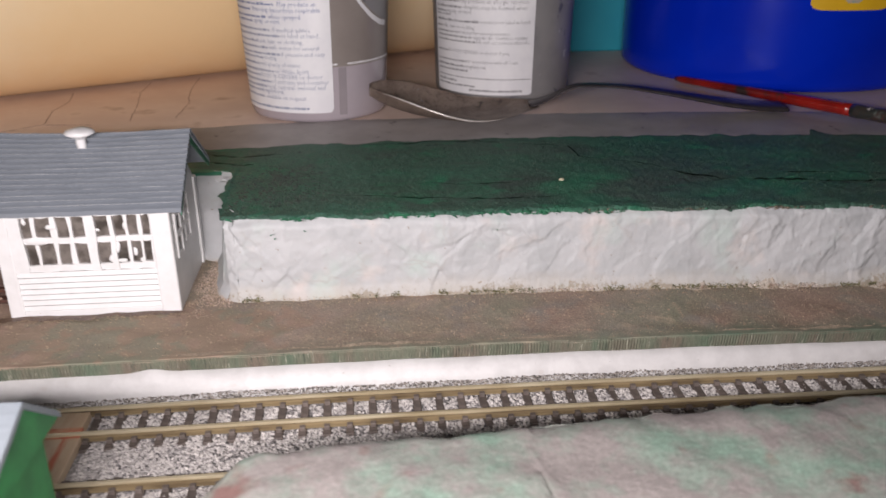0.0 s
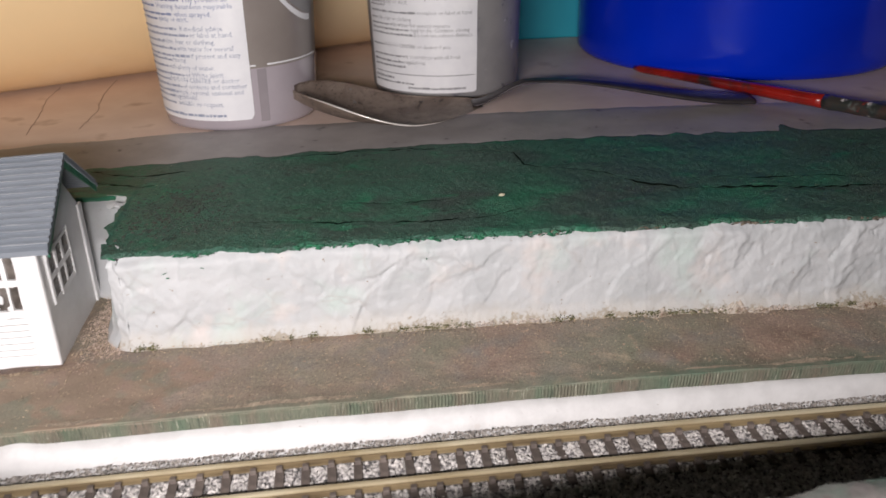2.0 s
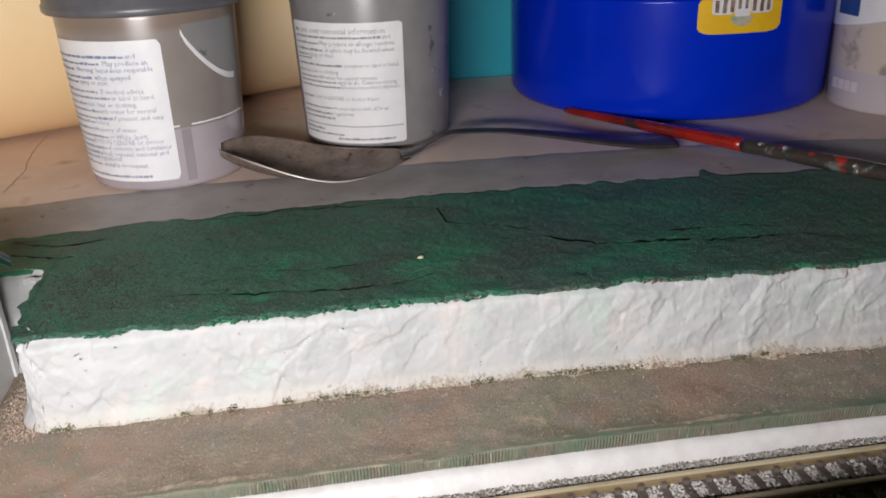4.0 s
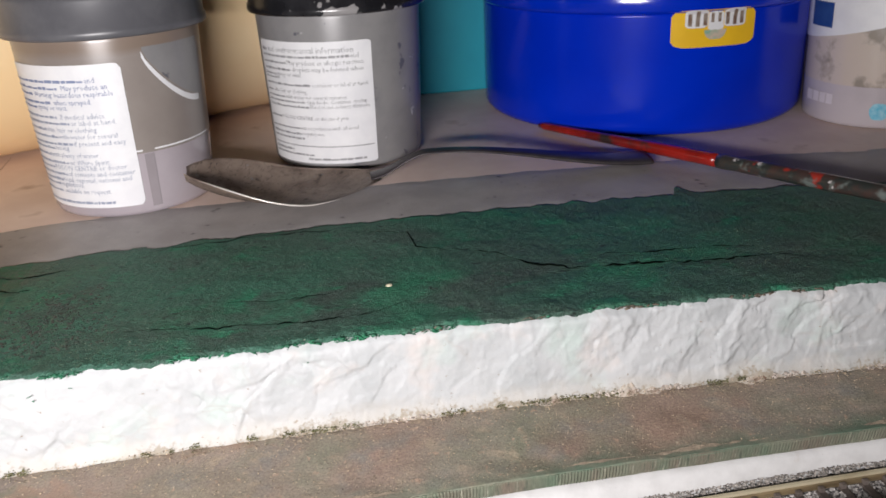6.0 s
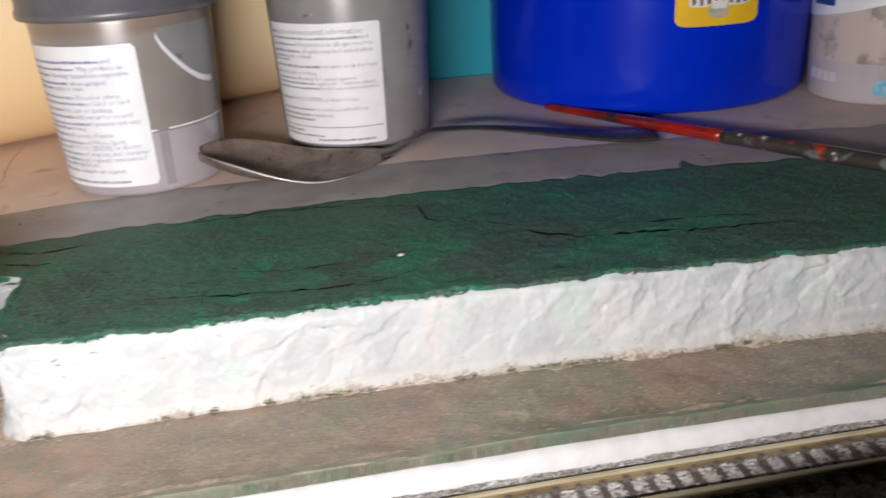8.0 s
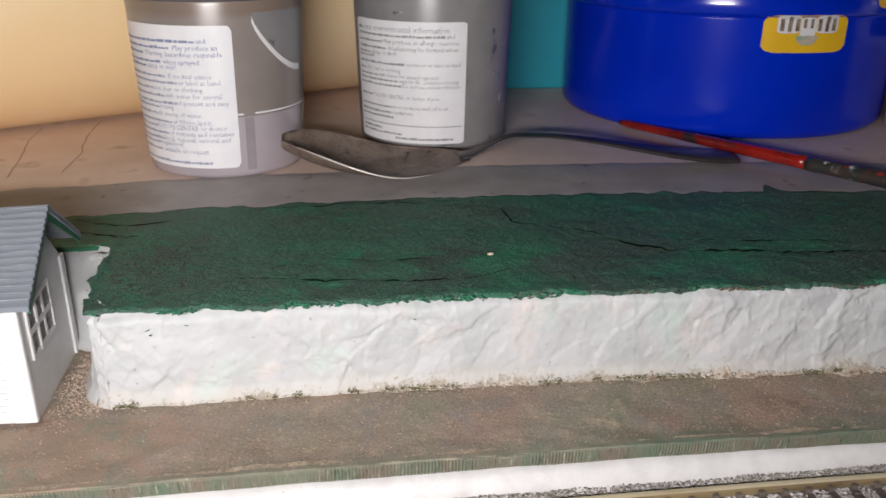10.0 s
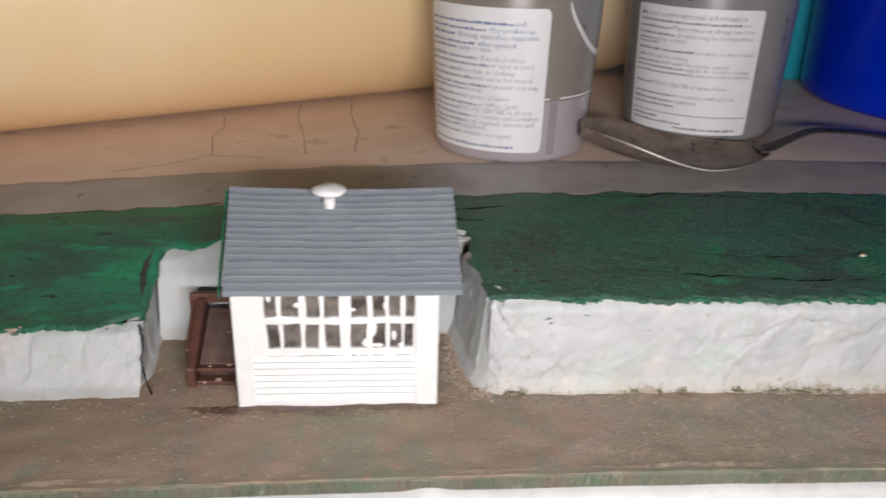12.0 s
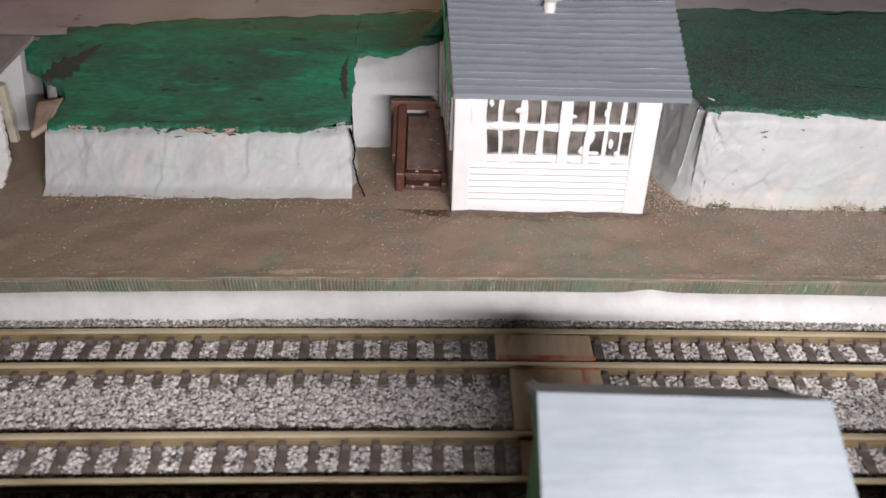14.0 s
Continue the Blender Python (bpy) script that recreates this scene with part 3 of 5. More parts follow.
def folds(x, z):
    """Crumpled plaster cloth relief."""
    w = x + 0.45 * z + 0.5 * fbm(x, z, 4, 0.55)
    r = 1 - abs(noise.noise(Vector((w * 0.8, z * 0.28, 1.7)))) * 2
    r2 = 1 - abs(noise.noise(Vector((w * 1.7 + 9, z * 0.7 - x * 0.25, 4.1)))) * 2
    r3 = 1 - abs(noise.noise(Vector((x * 1.5 - z * 1.6, z * 1.1, 8.3)))) * 2
    calm = 0.35 + 0.65 * smooth01((nz(x, 0, 9, 0.35) + 0.25) * 1.6)
    return calm * (0.035 * max(r, 0) ** 9 + 0.025 * max(r2, 0) ** 12 + 0.015 * max(r3, 0) ** 12 + 0.085 * flats(x, z, 0.95, 2.0) + 0.03 * flats(x, z, 2.3, 7.0)) + 0.05 * fbm(x, z, 2, 0.6) + 0.010 * fbm(x, z, 5, 6)


# where the cloth under the plaster was pinched: distance along the wall, slant, height
PINCHES = ((1.9, 0.25, 0.03), (4.9, 0.35, 0.05), (5.7, -0.1, 0.04), (7.3, 0.6, 0.06), (8.3, 0.5, 0.06), (9.1, 0.12, 0.09), (10.7, 0.5, 0.07), (11.6, 0.3, 0.06), (12.7, 0.1, 0.07), (13.4, 0.05, 0.07), (14.6, 0.3, 0.07), (16.0, 0.2, 0.07))


def pinched(x, z):
    """Sharp one-sided creases."""
    f = 0.0
    for at, slant, amp in PINCHES:
        d = x - at - slant * (z - 6.0) + 0.30 * nz(z, at, 0, 1.3) + 0.10 * nz(z, at, 3, 4.0)
        fade = math.exp(-((z - 6.1 - 0.5 * math.sin(at * 7)) / 0.62) ** 2)
        if -0.7 < d <= 0:
            f += 0.45 * amp * fade * (1 + d / 0.7) ** 2
        elif 0 < d < 0.09:
            f += 0.45 * amp * fade * (1 - d / 0.09)
    return f


def plaster(name, line, z0, z1, lean=0.0, n=120, m=26, label="", amp=1.0, lip=None):
    """A plaster face over a line of plan points, standing from z0 to z1 (functions of the way along it)."""
    pts = [Vector((p[0], p[1])) for p in line]
    lens = [0.0]
    for a, c in zip(pts, pts[1:]):
        lens.append(lens[-1] + (c - a).length)
    bm = bmesh.new()

    def at(u, v):
        s = u * lens[-1]
        i = max(k for k in range(len(lens) - 1) if lens[k] <= s + 1e-9)
        t = (s - lens[i]) / (lens[i + 1] - lens[i])
        p = pts[i].lerp(pts[i + 1], t)
        d = (pts[min(i + 1, len(pts) - 1)] - pts[i]).normalized()
        nrm = Vector((d.y, -d.x))
        za, zb = z0(p.x), z1(p.x) if lip is None else lip(p.x, p.y)
        vv = min(v * 1.0, 1.0)
        z = lerp(za - 0.05, zb, vv)
        f = folds(s + line[0][0] + line[0][1] * 3, z) * amp * min(1.0, 0.35 + 2 * vv)
        if name == "wall_1":
            f += pinched(p.x, z)
        top = smooth01((vv - 0.86) / 0.14)
        back = lean * vv + 0.16 * top * top - f * (1 - 0.5 * top) - 0.14 * smooth01((0.18 - vv) / 0.18) + 0.06
        q = p - nrm * back
        return (q.x, q.y, z + 0.05 * nz(s, 3, 0, 2.2) * top + 0.03 * nz(s, 8, 0, 7) * top)

    sheet(bm, n, m, at)
    return thing(name, bm, M_PLASTER_FOOT if name == "wall_1" else M_PLASTER_LOW, (line[0][0], line[0][1], 5.0), label, "wall", kind="structure", smooth=True)


def foot_flap(x, w, h, lean):
    """A small torn flap of plaster cloth standing out at the foot of the wall."""
    bm = bmesh.new()
    y = y_foot(x)
    sheet(bm, 10, 8, lambda u, v: (x + (u - 0.5) * w * (1 - 0.75 * v) + lean * v * w, y - 0.02 - 0.24 * (1 - v) * math.sin(math.pi * u) ** 0.6 + 0.02 * nz(u * 6, v * 6, x, 1), 4.97 + h * v * (0.75 + 0.5 * nz(u * 3, x, 0, 1)) + 0.03 * nz(u * 5, v * 4, x + 3, 1)))
    thing("plaster_flap", bm, M_PATCHPALE, (x, y, 5.0), "torn ochre flap of plaster at the foot of the wall", "plaster flap", "flaps at the wall foot")


def left_z(y):
    return lerp(6.12, 7.0, smooth01((y - 19.2) / 3.6))


right_line = [(-3.42, y_foot(-3.4) + 0.1)] + [(-3.2 + 0.5 * i, y_foot(-3.2 + 0.5 * i)) for i in range(59)]
plaster("wall_1", right_line, lambda x: 5.0, lambda x: 6.97 + 0.03 * fbm(x, 1, 0, 0.5), n=900, m=44, label="crumpled white plaster retaining wall behind the platform")
plaster("wall_2", [(-3.98, 21.05), (-3.86, 20.2), (-3.78, 19.5), (-3.68, 19.05), (-3.54, 18.83), (-3.42, y_foot(-3.4) + 0.10)], lambda x: 5.0, lambda x: 7.02, lean=0.22, n=70, m=30, label="white plaster return of the retaining wall beside the signal box", amp=0.5)
plaster("wall_3", [(-10.2, 20.85), (-9.4, 20.96), (-8.4, 21.1), (-4.6, 21.2), (-3.95, 20.97)], lambda x: 5.0, lambda x: lerp(6.62, 7.04, smooth01((x + 10.2) / 2.0)), lean=0.85, n=110, m=26, label="white plaster wall across the recess behind the signal box", amp=0.35)
plaster("wall_4", [(-16.05, 18.55), (-12.5, 18.56), (-10.05, 18.66)], lambda x: 5.0, lambda x: 6.09 + 0.03 * nz(x, 2, 0, 1), lean=0.72, n=200, m=26, label="low white plaster wall leaning back behind the platform", amp=1.15)
plaster("wall_5", [(-10.03, 18.68), (-10.1, 20.0), (-10.2, 20.9), (-10.3, 22.0)], lambda x: 5.0, lambda x: lerp(6.1, 6.7, smooth01((-10.03 - x) / 0.32)), lean=0.1, n=60, m=22, label="white plaster return at the end of the low wall", amp=0.4, lip=lambda x, y: min(left_z(y) - 0.05, 5.0 + max(0, y - 18.74) * 1.42))
plaster("wall_6", [(-17.1, 21.5), (-16.6, 20.3), (-16.08, 18.57)], lambda x: 5.0, lambda x: lerp(6.5, 6.1, smooth01((x + 16.5) / 0.42)), lean=0.2, n=50, m=20, label="white plaster return beside the cottage", amp=0.4, lip=lambda x, y: min(left_z(y) - 0.08, 5.0 + max(0, y - 18.66) * 1.42))


for fx, fw, fh, fl in ((9.2, 0.75, 0.30, 0.1), (7.6, 0.8, 0.17, 0.2), (11.95, 0.9, 0.20, 0.25), (9.75, 0.7, 0.16, -0.1)):
    foot_flap(fx, fw, fh, fl)

CRACKS = (
    (((6.4, 22.15), (7.38, 21.55), (7.9, 20.8), (8.65, 20.34), (9.6, 20.18), (11.6, 19.8), (13.4, 19.74), (14.1, 19.31), (14.52, 18.71)), 0.075),
    (((-0.78, 19.97), (0.82, 19.66), (2.64, 19.35), (3.8, 19.3), (4.3, 19.44), (5.0, 19.81)), 0.045),
    (((4.16, 23.87), (5.55, 23.5), (5.6, 22.5), (6.4, 22.1)), 0.035),
    (((9.2, 20.9), (10.6, 20.6), (12.2, 20.5), (13.2, 20.2)), 0.04),
    (((-4.75, 23.03), (-4.3, 22.95), (-3.79, 22.68), (-3.1, 22.6)), 0.06),
    (((-4.88, 23.92), (-4.2, 23.6), (-3.33, 23.38), (-2.4, 23.5)), 0.04),
    (((-0.6, 24.2), (1.5, 24.35), (3.5, 24.2), (4.6, 24.3)), 0.035),
    (((1.2, 20.7), (2.6, 20.5), (3.6, 20.62)), 0.03),
    (((-9.6, 23.6), (-9.0, 23.9), (-8.0, 24.0)), 0.04),
)


def green_z(x, y):
    if x < -10.2:
        base = left_z(y)
    elif x < -3.5:
        base = lerp(lerp(6.65, 7.03, smooth01((x + 10.3) / 2.0)), 7.0, smooth01((y - 21.5) / 2.0))
        base = lerp(left_z(y), base, smooth01((x + 10.2) / 1.2))
    else:
        base = 7.0
    return base + 0.035 * fbm(x, y, 0, 0.9) + 0.012 * fbm(x, y, 2, 3.5)


def ragged(x):
    return 0.16 * fbm(x, 11, 0, 1.1) + 0.06 * nz(x, 3, 4, 5) + 0.05 * nz(x, 5, 4, 14)


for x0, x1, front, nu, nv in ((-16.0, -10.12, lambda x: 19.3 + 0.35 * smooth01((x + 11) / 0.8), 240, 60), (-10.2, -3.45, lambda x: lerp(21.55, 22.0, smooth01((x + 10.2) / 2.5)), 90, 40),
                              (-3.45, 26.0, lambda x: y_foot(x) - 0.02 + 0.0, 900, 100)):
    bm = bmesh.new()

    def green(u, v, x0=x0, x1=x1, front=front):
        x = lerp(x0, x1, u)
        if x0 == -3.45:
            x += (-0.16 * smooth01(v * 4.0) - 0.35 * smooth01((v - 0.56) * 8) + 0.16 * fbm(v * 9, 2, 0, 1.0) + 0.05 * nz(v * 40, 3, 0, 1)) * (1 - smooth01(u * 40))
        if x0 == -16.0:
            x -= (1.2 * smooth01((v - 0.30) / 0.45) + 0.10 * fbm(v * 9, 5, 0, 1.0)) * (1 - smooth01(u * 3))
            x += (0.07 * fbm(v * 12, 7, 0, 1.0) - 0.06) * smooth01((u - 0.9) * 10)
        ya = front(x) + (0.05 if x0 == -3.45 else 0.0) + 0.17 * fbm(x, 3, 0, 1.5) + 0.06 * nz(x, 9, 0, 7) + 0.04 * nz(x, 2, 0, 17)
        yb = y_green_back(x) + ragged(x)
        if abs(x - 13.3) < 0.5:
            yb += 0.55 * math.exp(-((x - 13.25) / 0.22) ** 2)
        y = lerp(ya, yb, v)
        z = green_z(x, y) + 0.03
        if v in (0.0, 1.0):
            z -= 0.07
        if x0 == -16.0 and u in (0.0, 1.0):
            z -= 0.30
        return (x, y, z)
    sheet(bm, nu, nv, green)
    thing("grass_bank", bm, M_GREEN if x0 == -3.45 else M_GREEN_LEFT, (0, 21, 6.9), "cracked dark green painted bank above the plaster wall" if x0 == -3.45 else "brighter, streaky brushed green bank beyond the signal box", "bank", kind="structure", smooth=True)

for pts, w0 in ((((-16.55, 20.75), (-16.25, 21.0), (-15.95, 21.3), (-15.6, 21.75)), 0.42), (((-10.28, 20.3), (-10.36, 20.8), (-10.38, 21.2), (-10.3, 21.6)), 0.13)):
    bm = bmesh.new()

    def smear(u, v, pts=pts, w0=w0):
        k = min(int(u * (len(pts) - 1)), len(pts) - 2)
        t = u * (len(pts) - 1) - k
        a, c = Vector(pts[k]), Vector(pts[k + 1])
        side = Vector((-(c - a).y, (c - a).x)).normalized()
        w = w0 * (1 - 0.6 * u) * math.sin(math.pi * (0.06 + 0.9 * u)) * (1 + 0.7 * nz(u * 14, round(v) * 3, pts[0][0], 1.0))
        p = a.lerp(c, t) + side * (v - 0.5) * 2 * w
        return (p.x, p.y, green_z(p.x, p.y) + (0.036 if 0 < v < 1 else 0.0))

    sheet(bm, 60, 8, smear)
    thing("paint_smear", bm, M_SMEAR, (*pts[0], 6.5), "dark brown smear rubbed over the green bank paint", "paint smear", kind="structure", smooth=True)

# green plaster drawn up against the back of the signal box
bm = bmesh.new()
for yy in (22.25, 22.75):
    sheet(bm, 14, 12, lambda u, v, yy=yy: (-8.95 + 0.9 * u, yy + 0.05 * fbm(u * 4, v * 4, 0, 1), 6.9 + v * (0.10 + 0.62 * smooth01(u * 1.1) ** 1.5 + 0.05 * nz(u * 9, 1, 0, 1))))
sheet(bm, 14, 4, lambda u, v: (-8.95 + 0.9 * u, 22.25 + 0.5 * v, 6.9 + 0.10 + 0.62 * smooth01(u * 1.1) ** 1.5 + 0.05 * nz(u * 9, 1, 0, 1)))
thing("bank_spur", bm, M_GREEN_LEFT, (-8.5, 22.5, 6.95), "green painted spur of the bank drawn up behind the signal box", "bank", kind="structure", smooth=True)

bm = bmesh.new()
corner = (Vector((-10.12, 19.42, 6.14)), Vector((-10.0, 19.1, 5.85)), Vector((-10.02, 18.98, 5.62)), Vector((-9.93, 18.78, 5.3)), Vector((-9.78, 18.6, 5.04)))
path = [a.lerp(c, k / 8) + 0.03 * noise.noise_vector(a * 3 + Vector((k, 0, 0))) for a, c in zip(corner, corner[1:]) for k in range(8)]
tube(bm, path, [0.028 * (0.5 + abs(nz(i, 3, 0, 0.3))) for i in range(len(path))], 6, 0.5)
thing("wall_crack", bm, M_CRACK, tuple(corner[-1]), "dark open crack at the corner of the low plaster wall", "crack")

# open cracks in the bank
for pts, w in CRACKS:
    bm = bmesh.new()
    path = []
    for (ax, ay), (cx, cy) in zip(pts, pts[1:]):
        m = max(3, int((cx - ax) * 22))
        for k in range(m):
            x = lerp(ax, cx, k / m)
            y = lerp(ay, cy, k / m) + 0.07 * nz(x, ay, 0, 2.2) + 0.06 * nz(x, 4, ay, 7) + 0.03 * nz(x, 6, ay, 19)
            path.append((x, y, green_z(x, y) + 0.036))
    tube(bm, path, [max(0.006, 0.66 * w * abs(math.sin((i + 0.5) / len(path) * math.pi)) ** 0.4 * max(0.22, 0.55 + 1.2 * nz(i, 2, w, 0.16))) for i in range(len(path))], 6, 0.35)
    thing("bank_crack", bm, M_CRACK, (*pts[0], 7.0), "thin black crack in the green bank paint", "crack", "cracks in the bank")

# chips and smears where the green paint meets the lip of the wall
def lip_chips(name, count, x0, x1, material, size, drop, label, seed, at=lambda x: (y_foot(x), 7.0)):
    rnd = random.Random(seed)
    bm = bmesh.new()
    k = 0
    while k < count:
        x = rnd.uniform(x0, x1)
        if nz(x, seed, 0, 0.9) + 0.7 * nz(x, seed, 4, 3.0) < 0.05:
            continue
        k += 1
        w, h = size * rnd.uniform(0.3, 1.0) ** 2 * 2.2, size * rnd.uniform(0.15, 0.6)
        y, z = at(x)
        c = Vector((x, y + rnd.uniform(-0.02, 0.06), z - rnd.uniform(0, 1) ** 2 * drop))
        r = bmesh.ops.create_icosphere(bm, subdivisions=1, radius=1.0, matrix=Matrix.Translation(c) @ Matrix.Rotation(rnd.uniform(-0.5, 0.5), 4, "Y") @ Matrix.Diagonal((w, 0.02, h, 1)))
        for v in r["verts"]:
            v.co += 0.5 * size * noise.noise_vector(v.co * 11)
    thing(name, bm, material, (x0, at(x0)[0], at(x0)[1]), label, "paint chips", kind="stuff", smooth=True)


def low_lip(x):
    return 19.27 + 0.35 * smooth01((x + 11) / 0.8), 6.11


lip_chips("green_paint_smears", 260, -3.3, 10.0, M_GREEN_EDGE, 0.045, 0.08, "bright green paint smears along the lip of the wall", 3)
lip_chips("green_paint_drips", 9, -3.2, 4.5, M_GREEN_EDGE, 0.035, 0.55, "small green paint drips on the plaster wall", 21)
lip_chips("dark_paint_chips", 170, 4.5, 18.0, M_CHIP, 0.045, 0.06, "brown chipped paint along the lip of the wall", 8)
lip_chips("pale_lip_chips", 60, -15.6, -10.4, M_PATCH, 0.07, 0.04, "bare pinkish chips along the lip of the low wall", 12, low_lip)
lip_chips("lip_drips", 26, -15.6, -10.4, M_GREEN_EDGE, 0.05, 0.16, "small green paint drips over the lip of the low wall", 31, low_lip)


# bare plaster breaking through at the corner, and a pale fleck
bm = bmesh.new()
for dx, dy, dz, r in ((-0.24, 0.0, 0.03, 0.13),):
    r_ = bmesh.ops.create_icosphere(bm, subdivisions=3, radius=r, matrix=Matrix.Translation((-3.5 + dx, 21.55 + dy, 6.99 + dz * 0.4)) @ Matrix.Diagonal((1.8, 1.0, 0.3, 1)))
    for v in r_["verts"]:
        v.co += 0.06 * noise.noise_vector(v.co * 6.5)
thing("plaster_lump", bm, M_PLASTER, (-3.6, 21.4, 7.0), "torn lump of bare white plaster at the corner of the bank", "plaster lump")
bm = bmesh.new()
bmesh.ops.create_icosphere(bm, subdivisions=1, radius=0.065, matrix=Matrix.Translation((4.66, 20.45, 7.085)) @ Matrix.Diagonal((1.2, 0.7, 0.6, 1)))
thing("fleck", bm, M_FLECK, (4.66, 20.45, 7.04), "tiny cream fleck stuck on the green bank", "fleck")

# ---------------------------------------------------------------- tracks
X0, X1 = -22.0, 22.0
PITCH = 0.45


def rail_bar(bm, off, zb, zt):
    n = 110
    prof = ((-0.085, zb), (-0.085, zb + 0.03), (-0.025, zb + 0.05), (-0.025, zt - 0.07), (-0.045, zt - 0.05), (-0.045, zt - 0.008), (-0.03, zt), (0.03, zt), (0.045, zt - 0.008), (0.045, zt - 0.05), (0.025, zt - 0.07), (0.025, zb + 0.05), (0.085, zb + 0.03), (0.085, zb))
    rings = []
    for i in range(n + 1):
        x = lerp(X0, X1, i / n)
        rings.append([bm.verts.new((x, y_rail(x) - off + dy, z)) for dy, z in prof])
    m = len(prof)
    for a, c in zip(rings, rings[1:]):
        for k in range(m):
            f = bm.faces.new((a[k], a[(k + 1) % m], c[(k + 1) % m], c[k]))
            f.material_index = 0 if 4 <= k <= 8 else 1
    bm.faces.new(rings[0])
    bm.faces.new(rings[-1])


def sleeper_mesh(gauge):
    bm = bmesh.new()
    box(bm, -0.08, 0.08, -0.74, 0.74, -0.12, 0.0, 0.012)
    for s in (-1, 1):
        for o in (-0.115, 0.115):
            box(bm, -0.055, 0.055, s * gauge / 2 + o - 0.05, s * gauge / 2 + o + 0.05, -0.01, 0.085, 0.012)
    return mesh_of("sleeper", bm, M_SLEEPER, Vector((0, 0, 0)), False)


def track(off, gauge, label):
    xm = 0.0
    base = (xm, y_rail(xm) - off - gauge / 2, Z_SLEEPER)
    t = root("track", base, label, "railway track", "tracks")
    for o in (off, off + gauge):
        bm = bmesh.new()
        rail_bar(bm, o, Z_SLEEPER + 0.0, Z_RAIL)
        part("rail", bm, [M_RAIL, M_RAIL_SIDE], t, "worn brass coloured rail")
    me = sleeper_mesh(gauge)
    x = X0 + 0.2
    while x < X1:
        if not -7.35 < x < -5.75:
            o = new("sleeper", me)
            o.parent = t
            slope = -0.0024 * (x - 1.0)
            o.matrix_basis = Matrix.Translation((Vector((x, y_rail(x) - off - gauge / 2, Z_SLEEPER + random.uniform(-0.015, 0.005))) - Vector(base)) * K) @ Matrix.Rotation(math.atan(slope) + random.uniform(-0.03, 0.03), 4, "Z")
        x += PITCH
    return t


track(0.0, 0.84, "model railway track with brass rails and brown sleepers beside the platform")
track(2.36, 0.84, "second model railway track with brass rails on grey ballast")

# level crossing boards
crossing = root("level_crossing", (-6.55, 14.0, 4.1), "pale wooden level crossing boards with red-brown edges", "level crossing")
for y0, y1, x0, x1 in ((14.93, 15.48, -7.36, -5.74), (13.27, 14.64, -7.16, -5.68), (12.44, 13.08, -7.1, -5.62), (11.4, 12.24, -7.05, -5.6)):
    bm = bmesh.new()
    vs = box(bm, x0, x1, y0, y1, 4.08, 4.27, 0.02)
    part("board", bm, M_CROSSING, crossing)
bm = bmesh.new()
box(bm, -7.32, -5.72, 14.84, 14.95, 4.1, 4.275, 0.01)
part("edge_strip", bm, M_RED_EDGE, crossing, "red-brown painted edge")
bm = bmesh.new()
box(bm, -7.14, -5.7, 14.6, 14.68, 4.1, 4.275, 0.01)
part("edge_strip", bm, M_RED_EDGE, crossing, "red-brown painted edge")

# loose ballast, too many to count
rng = np.random.default_rng(5)


def stones(name, count, region, size, material, label):
    octa = np.array([(1, 0, 0), (-1, 0, 0), (0, 1, 0), (0, -1, 0), (0, 0, 1), (0, 0, -1)], float)
    faces = np.array([(0, 2, 4), (2, 1, 4), (1, 3, 4), (3, 0, 4), (2, 0, 5), (1, 2, 5), (3, 1, 5), (0, 3, 5)])
    V, F, k = [], [], 0
    while k < count:
        x, y, z = region()
        if x is None:
            continue
        q = Euler((rng.uniform(-0.4, 0.4), rng.uniform(-0.4, 0.4), rng.uniform(0, 6.28))).to_matrix()
        s = size * rng.uniform(0.6, 1.4) * rng.uniform((0.9, 0.6, 0.45), (1.25, 1.0, 0.75))
        v = (octa * rng.uniform(0.75, 1.2, (6, 1)) * s) @ np.array(q).T + (x, y, z)
        V.append(v * K)
        F.append(faces + 6 * k)
        k += 1
    V, F = np.concatenate(V), np.concatenate(F)
    me = bpy.data.meshes.new(name)
    me.from_pydata(V.tolist(), [], F.tolist())
    me.materials.append(material)
    return tagged(new(name, me), label, "ballast", kind="stuff")


def bed_region():
    x = rng.uniform(-19, 19)
    d = rng.uniform(-0.10, 4.0)
    y = y_rail(x) - d
    if -7.4 < x < -5.55 and d > 0:
        return None, None, None
    for off in (0.0, 0.84, 2.36, 3.20):
        if abs(d - off) < 0.07:
            return None, None, None
    inside = (-0.06 < d < 1.2) or (2.02 < d < 3.55)
    if inside:
        ph = ((x - X0 - 0.2) / PITCH + 0.5) % 1.0 - 0.5
        if abs(ph) * PITCH < 0.085 and rng.random() < 0.92:
            return None, None, None
    return x, y, 4.105 + rng.uniform(-0.02, 0.03) + (0.09 + 0.10 * smooth01((-0.12 - d) / 0.2) if d < 0 else 0)


stones("ballast_stones", 60000, bed_region, 0.037, M_STONE, "pale grey loose ballast chippings between the sleepers")
def edge_region():
    x = rng.uniform(-19, 19)
    d = rng.uniform(-0.27, -0.085)
    return x, y_rail(x) - d, 4.17 + 0.14 * smooth01((-0.1 - d) / 0.16) + rng.uniform(-0.02, 0.02) + 0.03 * nz(x, 3, 0, 1.5)


stones("edge_ballast", 15000, edge_region, 0.024, M_STONE_EDGE, "grey and brown ballast chippings along the platform foot")
stones("dark_ballast_stones", 14000, bed_region, 0.033, M_STONE_DARK, "dark grey ballast chippings mixed into the bed")


